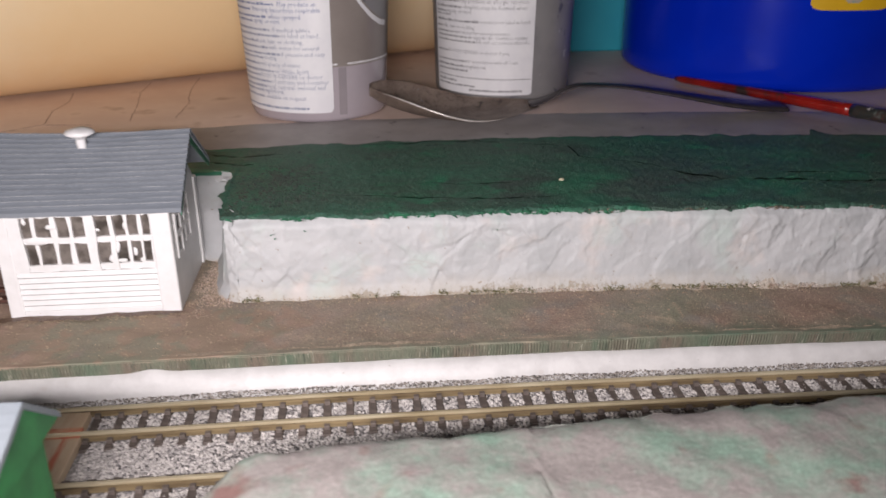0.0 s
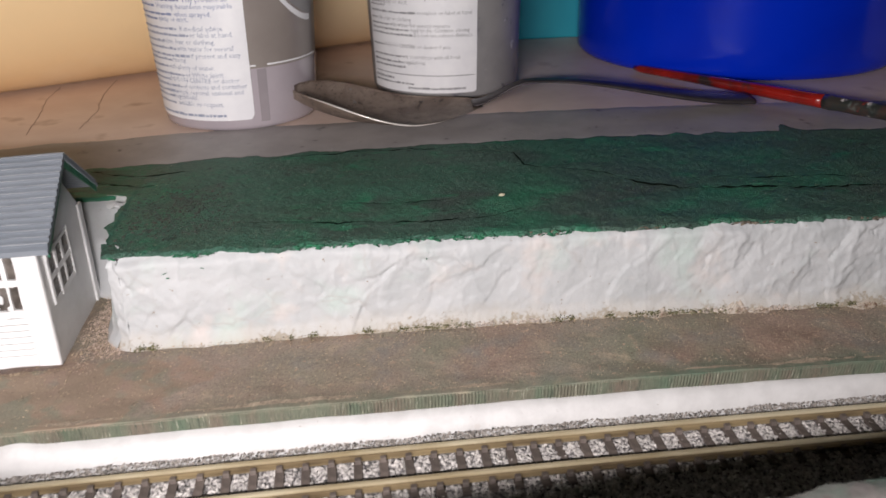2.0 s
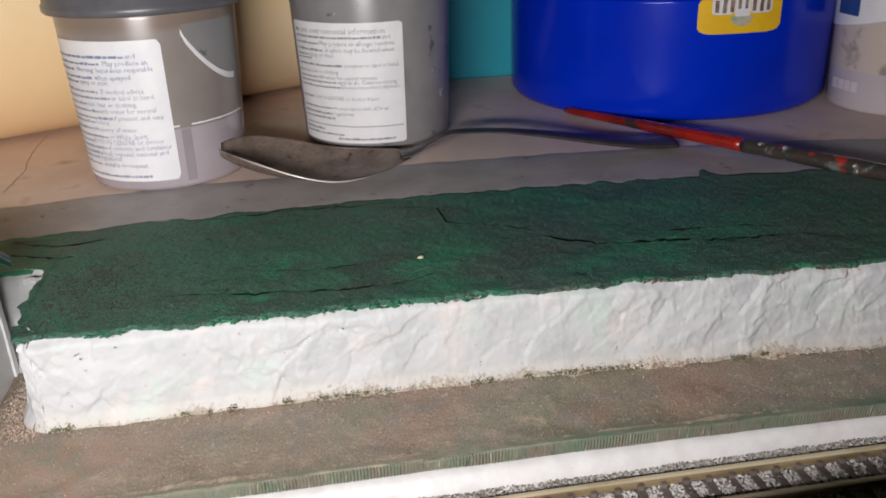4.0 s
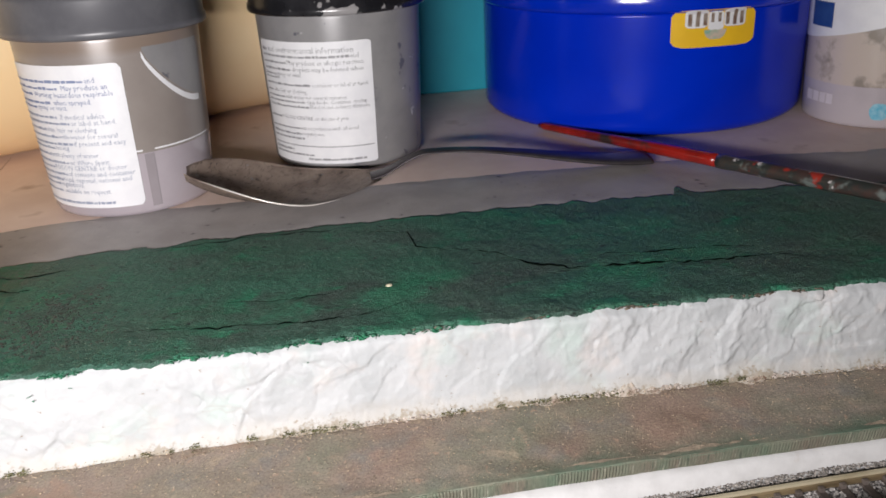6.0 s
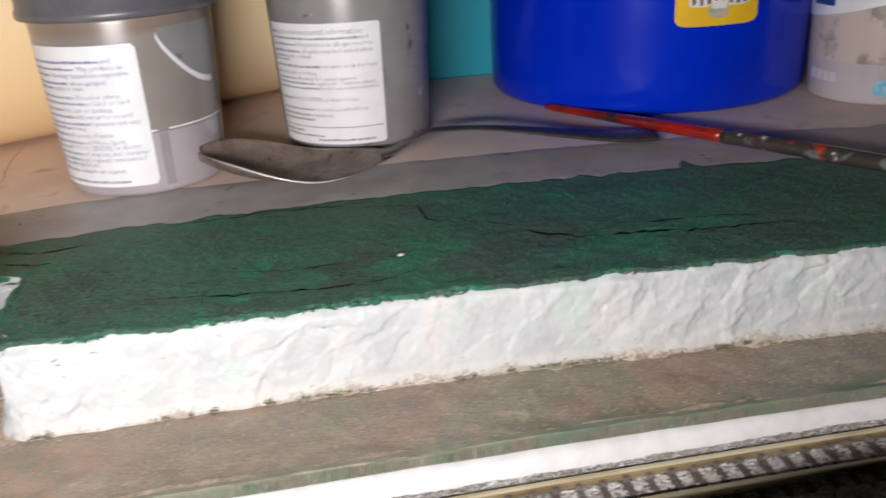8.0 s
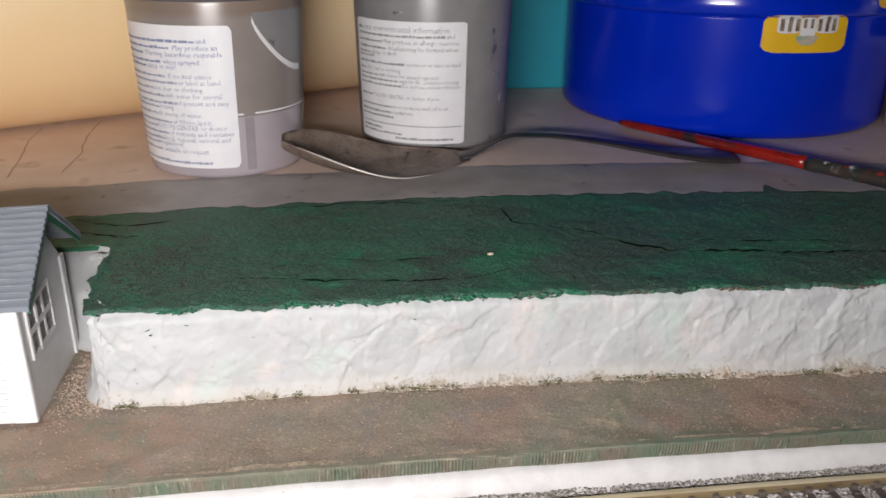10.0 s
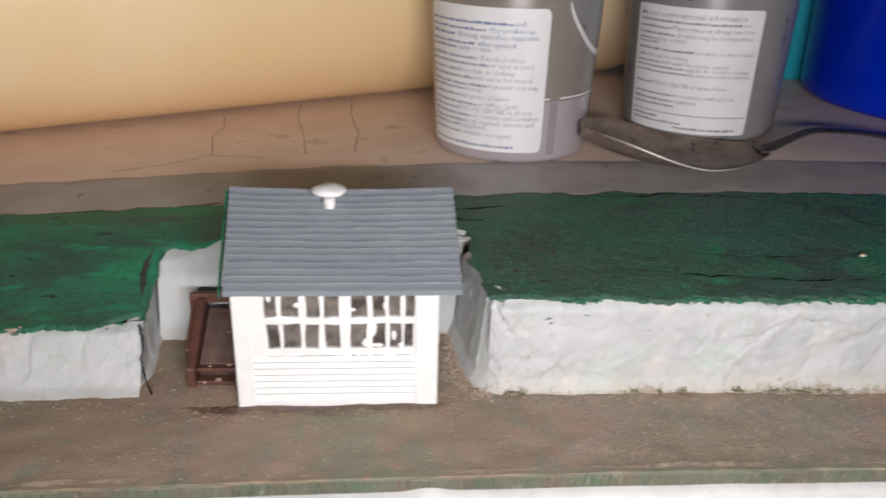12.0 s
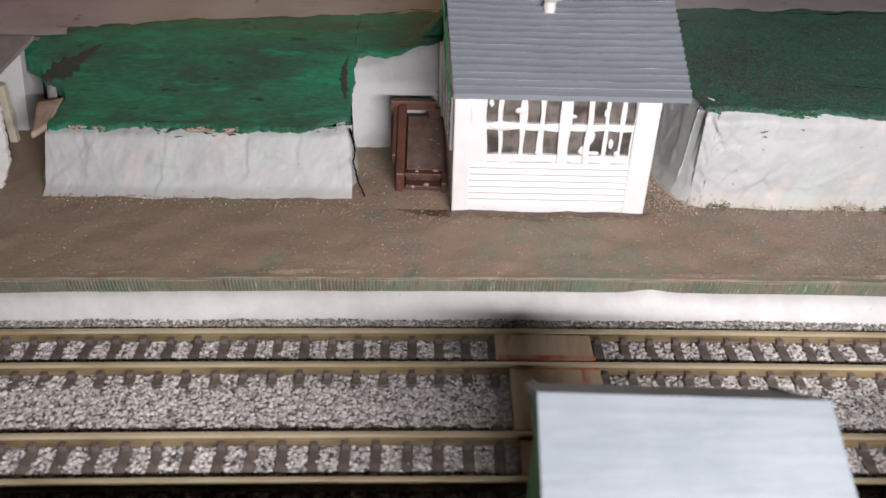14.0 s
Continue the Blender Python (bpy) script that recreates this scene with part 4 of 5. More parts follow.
def foot_region():
    k = rng.random()
    if k < 0.5:
        x = rng.uniform(-3.2, 17)
        return x, y_foot(x) - 0.02 - abs(rng.normal(0, 0.22)), 5.03 + rng.uniform(0, 0.05)
    if k < 0.65:
        x = rng.uniform(-16, -10)
        return x, 18.5 - abs(rng.normal(0, 0.25)), 5.03 + rng.uniform(0, 0.04)
    if k < 0.78:
        return rng.uniform(-4.35, -3.5), rng.uniform(18.3, 21.0), 5.03 + rng.uniform(0, 0.04)
    if k < 0.9:
        return rng.uniform(-10, -8.2), rng.uniform(17.8, 21.0), 5.03
    return rng.uniform(-9, -4), 18.12 - abs(rng.normal(0, 0.12)), 5.02


def moss_region():
    x = rng.uniform(-3.2, 14.0)
    if nz(x, 2, 7, 0.8) + 0.6 * nz(x, 5, 1, 3.0) < 0.1:
        return None, None, None
    return x, y_foot(x) - 0.03 - abs(rng.normal(0, 0.07)), 5.03 + abs(rng.normal(0, 0.04))


stones("foot_moss", 1500, moss_region, 0.019, M_MOSS, "dark olive moss crumbs along the wall foot")


def crumb_region():
    x = rng.uniform(3.0, 15.0)
    if nz(x, 9, 7, 0.7) + 0.6 * nz(x, 4, 1, 2.5) < 0.08:
        return None, None, None
    return x, y_foot(x) - 0.02 - abs(rng.normal(0, 0.05)), 5.02 + abs(rng.normal(0, 0.03))


stones("plaster_crumbs", 260, crumb_region, 0.055, M_CRUMB, "pinkish plaster crumbs along the wall foot")
stones("sand_grains", 3600, foot_region, 0.016, M_SAND, "ochre sand grains scattered along the wall foot")


def recess_region():
    x, y = rng.uniform(-4.4, -3.3), 17.8 + 3.3 * rng.random()
    if smooth01((y - 17.9) / 1.0) * smooth01((-3.3 - x) / 0.25) * smooth01((x + 4.35) / 0.45) + 0.8 * nz(x, y, 3, 1.6) < rng.random():
        return None, None, None
    return x, y, 5.025 + rng.uniform(0, 0.03)


stones("recess_sand", 3200, recess_region, 0.012, M_OCHRE, "pale ochre sand filling the gap beside the signal box")


def plat_region():
    x = rng.uniform(-17, 17)
    return x, lerp(y_edge(x) + 0.1, 18.4, rng.random()), 5.02


def bank_region():
    x = rng.uniform(-3.3, 16.5)
    y = lerp(y_foot(x) + 0.05, y_green_back(x) - 0.3, rng.random() ** 1.5)
    if nz(x, y, 2, 0.7) + 0.6 * nz(x, y, 5, 2.0) < 0.12 + 0.012 * x:
        return None, None, None
    return x, y, green_z(x, y) + 0.036


stones("bank_grit", 1400, bank_region, 0.0066, M_GRIT, "fine pale grit stuck in the green bank paint")
stones("dark_bank_grit", 2600, bank_region, 0.016, M_GRITDARK, "dark gritty lumps under the green bank paint")


def scuff_region():
    x, y = rng.normal(-2.4, 0.75), rng.normal(20.7, 0.9)
    if not (-3.5 < x and 19.0 < y < 23.5) or nz(x, y, 6, 1.4) < -0.15:
        return None, None, None
    return x, y, green_z(x, y) + 0.018


stones("bank_scuffs", 1100, scuff_region, 0.042, M_SMEAR, "dark scuffed paint near the corner of the green bank")
stones("scuff_grit", 90, scuff_region, 0.011, M_GRIT, "pale grit in the scuffed corner of the bank")
stones("platform_grit", 5200, plat_region, 0.013, M_SAND, "fine grit stuck on the platform paint")

# ---------------------------------------------------------------- signal box
BX0, BX1, BY0, BY1 = -8.1, -4.4, 18.2, 21.15
EAVE_Z, RIDGE_Z, RIDGE_Y = 7.62, 8.74, 19.9
sb = root("signal_box", (-6.3, 19.6, 5.0), "white weatherboarded model signal box with a blue-grey ribbed roof", "signal box")


def wob(bm, amp, s=6.0):
    for v in bm.verts:
        p = v.co
        v.co = p + Vector((amp * nz(p.x, p.y, p.z, s), amp * 0.5 * nz(p.y + 7, p.z, p.x, s), amp * nz(p.z + 3, p.x, p.y, s)))


# front wall below the windows: corner posts, boards
bm = bmesh.new()
box(bm, BX0, -7.78, BY0, BY0 + 0.2, 4.98, 7.5, 0.03)
box(bm, -4.84, BX1, BY0, BY0 + 0.2, 4.98, 7.5, 0.05)
box(bm, -7.8, -4.82, BY0 + 0.03, BY0 + 0.2, 4.98, 5.16, 0.01)
part("front_frame", bm, M_BOXWHITE, sb)
nb = 7
for i in range(nb):
    z0 = 5.16 + (6.10 - 5.16) * i / nb
    z1 = 5.16 + (6.10 - 5.16) * (i + 1) / nb
    bm = bmesh.new()
    vs = box(bm, -7.8, -4.82, BY0 + 0.035, BY0 + 0.18, z0 + 0.02, z1 - 0.014)
    for v in vs:
        if v.co.y < BY0 + 0.1 and v.co.z < (z0 + z1) / 2:
            v.co.y -= 0.026
    part("weatherboard", bm, M_BOXWHITE, sb)
# grey backing puts the shade between the boards into its colour
bm = bmesh.new()
box(bm, -7.79, -4.83, BY0 + 0.12, BY0 + 0.19, 5.1, 6.12)
part("backing", bm, M_GAPGREY, sb)
# window frame with sloppy bars
wx = (-7.80, -7.50, -7.29, -7.21, -6.90, -6.80, -6.56, -6.46, -6.19, -5.99, -5.70, -5.59, -5.36, -5.29, -5.08, -5.02, -4.86, -4.82)
wf = root("window", (-6.3, 18.2, 6.1), "", "")
wf.parent = sb
wf.location = (Vector((-6.3, 18.2, 6.1)) - Vector((-6.3, 19.6, 5.0))) * K
del BASES[wf.name]
BASES[wf.name] = (0.0, -1.4, 1.1)
for k in list(wf.keys()):
    del wf[k]
for i in range(0, len(wx), 2):
    bm = bmesh.new()
    broad = wx[i + 1] - wx[i] > 0.11
    sheet(bm, 1, 14, lambda u, v, i=i: ((wx[i] if u == 0 else wx[i + 1]) + 0.035 * nz(i * 2.7 + u * 5.3, v * 2.2, 0, 1.0) + 0.012 * nz(i + u, v * 14, 3, 1.0), BY0 + (0.01 if broad else 0.05), lerp(6.1, 7.48, v)))
    r = bmesh.ops.extrude_face_region(bm, geom=bm.faces[:])
    bmesh.ops.translate(bm, verts=[g for g in r["geom"] if isinstance(g, bmesh.types.BMVert)], vec=(0, 0.09, 0))
    part("glazing_bar", bm, M_BOXWHITE, wf)
for za, zb in ((6.10, 6.25), (6.75, 6.88), (7.35, 7.5)):
    bm = bmesh.new()
    sheet(bm, 40, 1, lambda u, v, za=za, zb=zb: (lerp(-7.8, -4.82, u), BY0 + 0.045, (za if v == 0 else zb) + 0.03 * nz(u * 13, v * 3 + za, 0, 1.1) + 0.015 * nz(u * 60, v + za, 0, 1.0) * (0.5 if za > 7 else 1)))
    r = bmesh.ops.extrude_face_region(bm, geom=bm.faces[:])
    bmesh.ops.translate(bm, verts=[g for g in r["geom"] if isinstance(g, bmesh.types.BMVert)], vec=(0, 0.1, 0))
    part("transom", bm, M_BOXWHITE, wf)
# blobs of paint on the glass
for bx, bz, rx, rz in ((-7.24, 6.82, 0.28, 0.10), (-7.44, 7.26, 0.05, 0.09), (-6.12, 6.9, 0.10, 0.07), (-5.22, 6.5, 0.05, 0.10), (-5.36, 7.1, 0.05, 0.10), (-5.62, 6.62, 0.10, 0.16), (-5.72, 6.35, 0.08, 0.10), (-5.95, 7.03, 0.045, 0.045), (-5.52, 6.3, 0.12, 0.05), (-6.52, 6.28, 0.07, 0.06), (-6.9, 7.12, 0.12, 0.06), (-5.1, 6.3, 0.05, 0.06)):
    bm = bmesh.new()
    bmesh.ops.create_icosphere(bm, subdivisions=2, radius=1, matrix=Matrix.Translation((bx, BY0 + 0.055, bz)) @ Matrix.Diagonal((rx, 0.022, rz, 1)))
    wob(bm, 0.025, 12)
    part("paint_blob", bm, M_BOXWHITE, wf, smooth=True)
bm = bmesh.new()
box(bm, -7.75, -4.86, BY0 + 0.10, BY0 + 0.12, 6.12, 7.48)
part("pane", bm, M_WINDOW, wf, "smoky clear plastic window sheet")

# side and back walls with the gables; the west side runs slightly out of square
def splay(bm):
    for v in bm.verts:
        if v.co.x < -7.5:
            v.co.x -= 0.085 * (v.co.y - BY0)
    return bm


for name, x0, x1 in (("side_wall", BX1 - 0.2, BX1 - 0.02), ("side_wall", BX0 + 0.02, BX0 + 0.2)):
    bm = bmesh.new()
    yb = BY1
    prof = [(BY0 + 0.21, 4.98), (yb, 4.98), (yb, 7.2), (RIDGE_Y, RIDGE_Z - 0.2), (BY0 + 0.21, 7.5)]
    a = [bm.verts.new((x0, y, z)) for y, z in prof]
    c = [bm.verts.new((x1, y, z)) for y, z in prof]
    bm.faces.new(a)
    bm.faces.new(c[::-1])
    for i in range(5):
        bm.faces.new((a[i], a[(i + 1) % 5], c[(i + 1) % 5], c[i]))
    part(name, splay(bm), M_BOXWHITE, sb)
bm = bmesh.new()
box(bm, BX0 + 0.21, BX1 - 0.21, BY1 - 0.15, BY1 - 0.01, 4.98, 7.2)
part("back_wall", bm, M_BOXWHITE, sb)
for xs, sgn in ((BX1, 1), (BX0, -1)):
    bm = bmesh.new()
    box(bm, xs - 0.018, xs + 0.006, BY0 + 0.42, BY0 + 1.75, 6.25, 7.15)
    part("side_pane", splay(bm), M_WINDOW, sb, "smoky side window")
    for y in (BY0 + 0.36, BY0 + 0.82, BY0 + 1.24, BY0 + 1.72):
        bm = bmesh.new()
        box(bm, xs - 0.03, xs + 0.03, y, y + 0.09, 6.15, 7.22, 0.01, 0.015)
        part("side_glazing_bar", splay(bm), M_BOXWHITE, sb)
    for z in (6.16, 6.66, 7.12):
        bm = bmesh.new()
        box(bm, xs - 0.032, xs + 0.028, BY0 + 0.38, BY0 + 1.79, z, z + 0.09, 0.01, 0.015)
        part("side_transom", splay(bm), M_BOXWHITE, sb)
    bm = bmesh.new()
    box(bm, xs - 0.03, xs + 0.03, BY1 - 0.22, BY1 + 0.01, 4.98, 7.3, 0.012)
    part("corner_post", splay(bm), M_BOXWHITE, sb)
# roof: stepped ribs down both slopes, sagging a little
RX0, RX1 = -8.28, -4.09


def roof_slope(y_eave, sign):
    bm = bmesh.new()
    nr = 15
    pts = []
    for i in range(nr):
        t0, t1 = i / nr, (i + 1) / nr
        for t, lift, mi in ((t0, 0.0, 0), (lerp(t0, t1, 0.70), 0.0, 0), (lerp(t0, t1, 0.76), 0.045, 0), (lerp(t0, t1, 0.82), 0.047, 1), (lerp(t0, t1, 0.93), 0.045, 0)):
            pts.append((t, lift, mi))
    pts.append((1.0, 0.0, 0))
    nu = 40
    rings = []
    for i in range(nu + 1):
        u = i / nu
        ring = []
        for t, lift, mi in pts:
            x = lerp(lerp(-8.13, RX0, t), lerp(-4.03, RX1, t), u)
            sag = -0.05 * math.sin(math.pi * u) * t + 0.010 * nz(x, t * 9, 0, 2)
            y = lerp(y_eave, RIDGE_Y, t) - sign * lift * 0.6
            ring.append(bm.verts.new((x, y, lerp(EAVE_Z, RIDGE_Z, t) + lift * 0.8 + sag)))
        rings.append(ring)
    for a, c in zip(rings, rings[1:]):
        for k in range(len(pts) - 1):
            bm.faces.new((a[k], c[k], c[k + 1], a[k + 1])).material_index = pts[k][2]
    r = bmesh.ops.extrude_face_region(bm, geom=bm.faces[:])
    bmesh.ops.translate(bm, verts=[g for g in r["geom"] if isinstance(g, bmesh.types.BMVert)], vec=(0, 0, -0.10))
    return bm


part("roof_slope", roof_slope(17.82, 1), [M_ROOF, M_ROOF_LINE], sb)
part("roof_slope", roof_slope(21.4, -1), [M_ROOF, M_ROOF_LINE], sb)
for x in (RX0 - 0.075, RX1 - 0.08):
    for ye in (17.9, 21.34):
        bm = bmesh.new()
        s = 0.1 if x > -6 else 0.13
        quad = [(x + s, ye, EAVE_Z - 0.18), (x + s, ye, EAVE_Z + 0.0), (x, RIDGE_Y, RIDGE_Z - 0.02), (x, RIDGE_Y, RIDGE_Z - 0.26)]
        a = [bm.verts.new(q) for q in quad]
        c = [bm.verts.new((q[0] + 0.03, q[1], q[2])) for q in quad]
        bm.faces.new(a)
        bm.faces.new(c[::-1])
        for i in range(4):
            bm.faces.new((a[i], a[(i + 1) % 4], c[(i + 1) % 4], c[i]))
        part("bargeboard", bm, M_GREEN_EDGE, sb, "dark green painted bargeboard")
bm = bmesh.new()
lathe(bm, -6.4, 19.55, [(0.10, 8.28), (0.10, 8.52), (0.12, 8.6), (0.11, 8.68), (0.16, 8.74), (0.30, 8.80), (0.33, 8.84), (0.27, 8.90), (0.12, 8.94), (0.03, 8.95)], 20)
wob(bm, 0.02, 5)
part("roof_vent", bm, M_BOXWHITE, sb, "white mushroom-shaped roof vent", smooth=True)

# brown steps beside the box
st = root("steps", (-8.7, 19.7, 5.0), "dark brown wooden steps with an open top frame beside the box", "steps")


def slab(x0, x1, prof, bevel=0.0):
    """A board of the outline prof (y, z) between two distances along the layout."""
    bm = bmesh.new()
    a = [bm.verts.new((x0, y, z)) for y, z in prof]
    c = [bm.verts.new((x1, y, z)) for y, z in prof]
    bm.faces.new(a), bm.faces.new(c[::-1])
    for i in range(len(prof)):
        bm.faces.new((a[i], a[(i + 1) % len(prof)], c[(i + 1) % len(prof)], c[i]))
    if bevel:
        bmesh.ops.bevel(bm, geom=bm.edges[:], offset=bevel, segments=1, affect="EDGES")
    return bm


part("ramp", slab(-9.0, -8.26, [(19.28, 5.28), (20.42, 5.86), (20.42, 5.96), (19.22, 5.36)], 0.01), M_STEPTOP, st, "dull brown sloping board over the upper steps")
part("side_panel", slab(-9.2, -9.03, [(18.92, 4.98), (20.5, 4.98), (20.5, 6.24), (20.28, 6.24), (18.9, 5.42)], 0.02), M_STEPS, st)
part("side_panel", slab(-8.3, -8.21, [(18.92, 4.98), (20.5, 4.98), (20.5, 5.95), (18.95, 5.2)], 0.015), M_STEPS, st)
part("handrail", slab(-9.3, -9.2, [(19.35, 5.6), (20.5, 6.28), (20.5, 6.05), (19.35, 5.36)], 0.02), M_STEPS, st)
for y0, z1 in ((18.9, 5.16), (19.08, 5.33)):
    bm = bmesh.new()
    box(bm, -9.02, -8.3, y0, y0 + 0.24, z1 - 0.07, z1, 0.012, 0.012)
    part("tread", bm, M_STEPS, st)
    bm = bmesh.new()
    box(bm, -9.0, -8.32, y0 + 0.10, y0 + 0.16, 4.98, z1 - 0.08, 0.0, 0.01)
    part("riser", bm, M_STEPSHADE, st, "brown riser with the tread's shade painted in")
for x0, x1, z0, z1 in ((-9.36, -9.16, 4.98, 6.30), (-8.58, -8.34, 5.6, 6.14), (-9.36, -8.42, 6.10, 6.31)):
    bm = bmesh.new()
    box(bm, x0, x1, 20.36 + (0.02 if z0 > 6 else 0), 20.54, z0, z1, 0.02, 0.012)
    part("top_rail" if z0 > 6 else "post", bm, M_STEPS, st)
# drips of glue and paint on the steps
for x, y, z, r in ((-9.12, 19.62, 5.72, 0.06), (-9.1, 19.5, 5.6, 0.045), (-8.42, 19.18, 5.36, 0.05), (-8.6, 18.96, 5.17, 0.05), (-8.8, 19.16, 5.35, 0.035), (-8.36, 19.75, 5.68, 0.035), (-8.4, 20.1, 5.83, 0.03), (-8.34, 19.5, 5.55, 0.03)):
    bm = bmesh.new()
    bmesh.ops.create_icosphere(bm, subdivisions=2, radius=r, matrix=Matrix.Translation((x, y, z)) @ Matrix.Diagonal((1.3, 0.9, 0.6, 1)))
    wob(bm, 0.02, 10)
    part("glue_drip", bm, M_DRIP, st, "glossy pale drip of glue", smooth=True)

# dark stain on the platform along the foot of the box
bm = bmesh.new()


def stain(u, v):
    x = lerp(-9.2, -4.2, u)
    w = (0.12 + 0.12 * max(0.0, 0.5 + fbm(x, 6, 0, 1.6)) + 0.06 * nz(x, 5, 0, 9.0)) * smooth01(u * 9) * smooth01((1 - u) * 9)
    y = 18.2 - v * w
    return (x, y, Z_PLAT + 0.03 * fbm(x, y, 0, 1.4) + 0.045 - 0.006 * v)


sheet(bm, 260, 6, stain)
thing("ground_stain", bm, M_STAIN, (-6.4, 18.1, 5.0), "dark red-brown glue stain along the foot of the signal box", "stain", kind="structure", smooth=True)

# ---------------------------------------------------------------- cottage at the far end
ct = root("cottage", (-18.6, 21.2, 5.0), "white model cottage with a grey-brown roof beside the bank", "cottage")


def extruded(bm, x0, x1, prof):
    a = [bm.verts.new((x0, y, z)) for y, z in prof]
    c = [bm.verts.new((x1, y, z)) for y, z in prof]
    bm.faces.new(a)
    bm.faces.new(c[::-1])
    for i in range(len(prof)):
        bm.faces.new((a[i], a[(i + 1) % len(prof)], c[(i + 1) % len(prof)], c[i]))


bm = bmesh.new()
extruded(bm, -17.45, -20.6, [(21.3, 4.98), (22.2, 4.98), (22.2, 6.72), (21.75, 6.94), (21.3, 6.74)])
for v in bm.verts:
    if v.co.x > -18:
        v.co.x += 0.15 * (v.co.z - 5.0)
wob(bm, 0.03, 3)
part("wall", bm, M_PLASTER, ct)
bm = bmesh.new()


def cottage_roof(u, v):
    """Front slope from the ridge (v = 1) down to the eave, its rake running out of square."""
    x = lerp(lerp(-17.95, -16.98, v), -21.0, u)
    return (x, lerp(20.2, 21.62, v), lerp(6.16, 7.06, v) + 0.01 * nz(x, v * 3, 0, 2))


sheet(bm, 20, 10, cottage_roof)
sheet(bm, 20, 6, lambda u, v: (lerp(-16.98, -21.0, u), lerp(21.62, 22.15, v), lerp(7.06, 6.8, v)))
bmesh.ops.remove_doubles(bm, verts=bm.verts[:], dist=0.001)
r = bmesh.ops.extrude_face_region(bm, geom=bm.faces[:])
bmesh.ops.translate(bm, verts=[g for g in r["geom"] if isinstance(g, bmesh.types.BMVert)], vec=(0, 0, -0.09))
part("roof", bm, M_LEFTROOF, ct)
bm = bmesh.new()
sheet(bm, 3, 22, lambda u, v: (-17.62 + 0.16 * u + 0.05 * v + 0.012 * nz(v * 9, u * 4, 0, 1.5), 20.72 - 0.02 * v, 4.98 + 1.33 * v))
r = bmesh.ops.extrude_face_region(bm, geom=bm.faces[:])
bmesh.ops.translate(bm, verts=[g for g in r["geom"] if isinstance(g, bmesh.types.BMVert)], vec=(0, 0.14, 0))
part("corner_post", bm, M_CREAM, ct, "rough cream corner post")
bm = bmesh.new()


def screen(u, v):
    edge = lerp(-16.97, -16.66, v / 0.28) if v < 0.28 else lerp(-16.66, -16.52, (v - 0.28) / 0.72)
    return (edge - 2.4 * u + 0.05 * nz(v * 22, 1, 0, 1) * (1 - u), 18.78 + 0.02 * nz(u * 5, v * 5, 0, 2), 4.98 + 2.0 * v)


sheet(bm, 10, 36, screen)
r = bmesh.ops.extrude_face_region(bm, geom=bm.faces[:])
bmesh.ops.translate(bm, verts=[g for g in r["geom"] if isinstance(g, bmesh.types.BMVert)], vec=(0, 0.10, 0))
part("porch_screen", bm, M_BOXWHITE, ct, "white porch screen with a jagged edge")
# near-black block added behind the cottage to stand for the shaded gap
bm = bmesh.new()
box(bm, -30, -16.95, 22.3, 22.95, 4.0, 6.82, 0.03, 0.03)
thing("bank_end", bm, M_SHADOWGAP, (-20, 22.6, 4.0), "near-black block added for the shaded gap behind the cottage", "bank", kind="structure")
# bare patch where the paint stops short of the cottage
bm = bmesh.new()
PATCH = (Vector((-16.2, 19.0, 6.08)), Vector((-15.98, 19.35, 6.14)), Vector((-16.02, 20.3, 6.28)), Vector((-16.55, 20.25, 6.22)))
sheet(bm, 10, 10, lambda u, v: PATCH[0].lerp(PATCH[1], u).lerp(PATCH[3].lerp(PATCH[2], u), v) + 0.015 * noise.noise_vector(Vector((u * 4, v * 4, 1))))
r = bmesh.ops.extrude_face_region(bm, geom=bm.faces[:])
bmesh.ops.translate(bm, verts=[g for g in r["geom"] if isinstance(g, bmesh.types.BMVert)], vec=(0, 0, -0.1))
thing("bare_patch", bm, M_PATCH, (-16.4, 19.8, 6.0), "bare pinkish patch at the end of the green bank", "bare patch", kind="structure", smooth=True)

# ---------------------------------------------------------------- near side: hut and bank
hut = root("platform_hut", (-6.2, 8.9, 4.92), "small hut with a pale blue-grey roof and green gables", "hut")
bm = bmesh.new()
box(bm, -7.4, -4.95, 8.3, 10.3, 4.9, 7.0)
part("wall", bm, M_PLASTER, hut)
for ye, nm in ((7.6, "roof_slope"), (10.7, "roof_slope")):
    bm = bmesh.new()
    sheet(bm, 8, 36, lambda u, v, ye=ye: (lerp(-7.6, -4.75, u), lerp(ye, 9.75, v), lerp(6.98, 7.75, v) + 0.003 * nz(u * 3, v * 9, 0, 3) + (0.002 if round(v * 36) % 6 == 3 else 0.0)))
    r = bmesh.ops.extrude_face_region(bm, geom=bm.faces[:])
    bmesh.ops.translate(bm, verts=[g for g in r["geom"] if isinstance(g, bmesh.types.BMVert)], vec=(0, 0, -0.1))
    part(nm, bm, M_FGROOF, hut)
for x in (-7.54, -4.87):
    bm = bmesh.new()
    pr = [(7.55, 6.84), (10.75, 6.84), (10.75, 6.98), (9.75, 7.72), (7.55, 6.98)]
    a = [bm.verts.new((x, y, z)) for y, z in pr]
    c = [bm.verts.new((x + 0.05, y, z)) for y, z in pr]
    bm.faces.new(a), bm.faces.new(c[::-1])
    for i in range(5):
        bm.faces.new((a[i], a[(i + 1) % 5], c[(i + 1) % 5], c[i]))
    part("gable", bm, M_FGGREEN, hut, "green painted gable")
for x0, x1 in ((-4.95, -4.88), (-7.5, -7.42)):
    bm = bmesh.new()
    box(bm, x0, x1, 8.3, 10.3, 4.9, 6.83)
    part("green_side", bm, M_FGGREEN, hut, "green painted side wall")

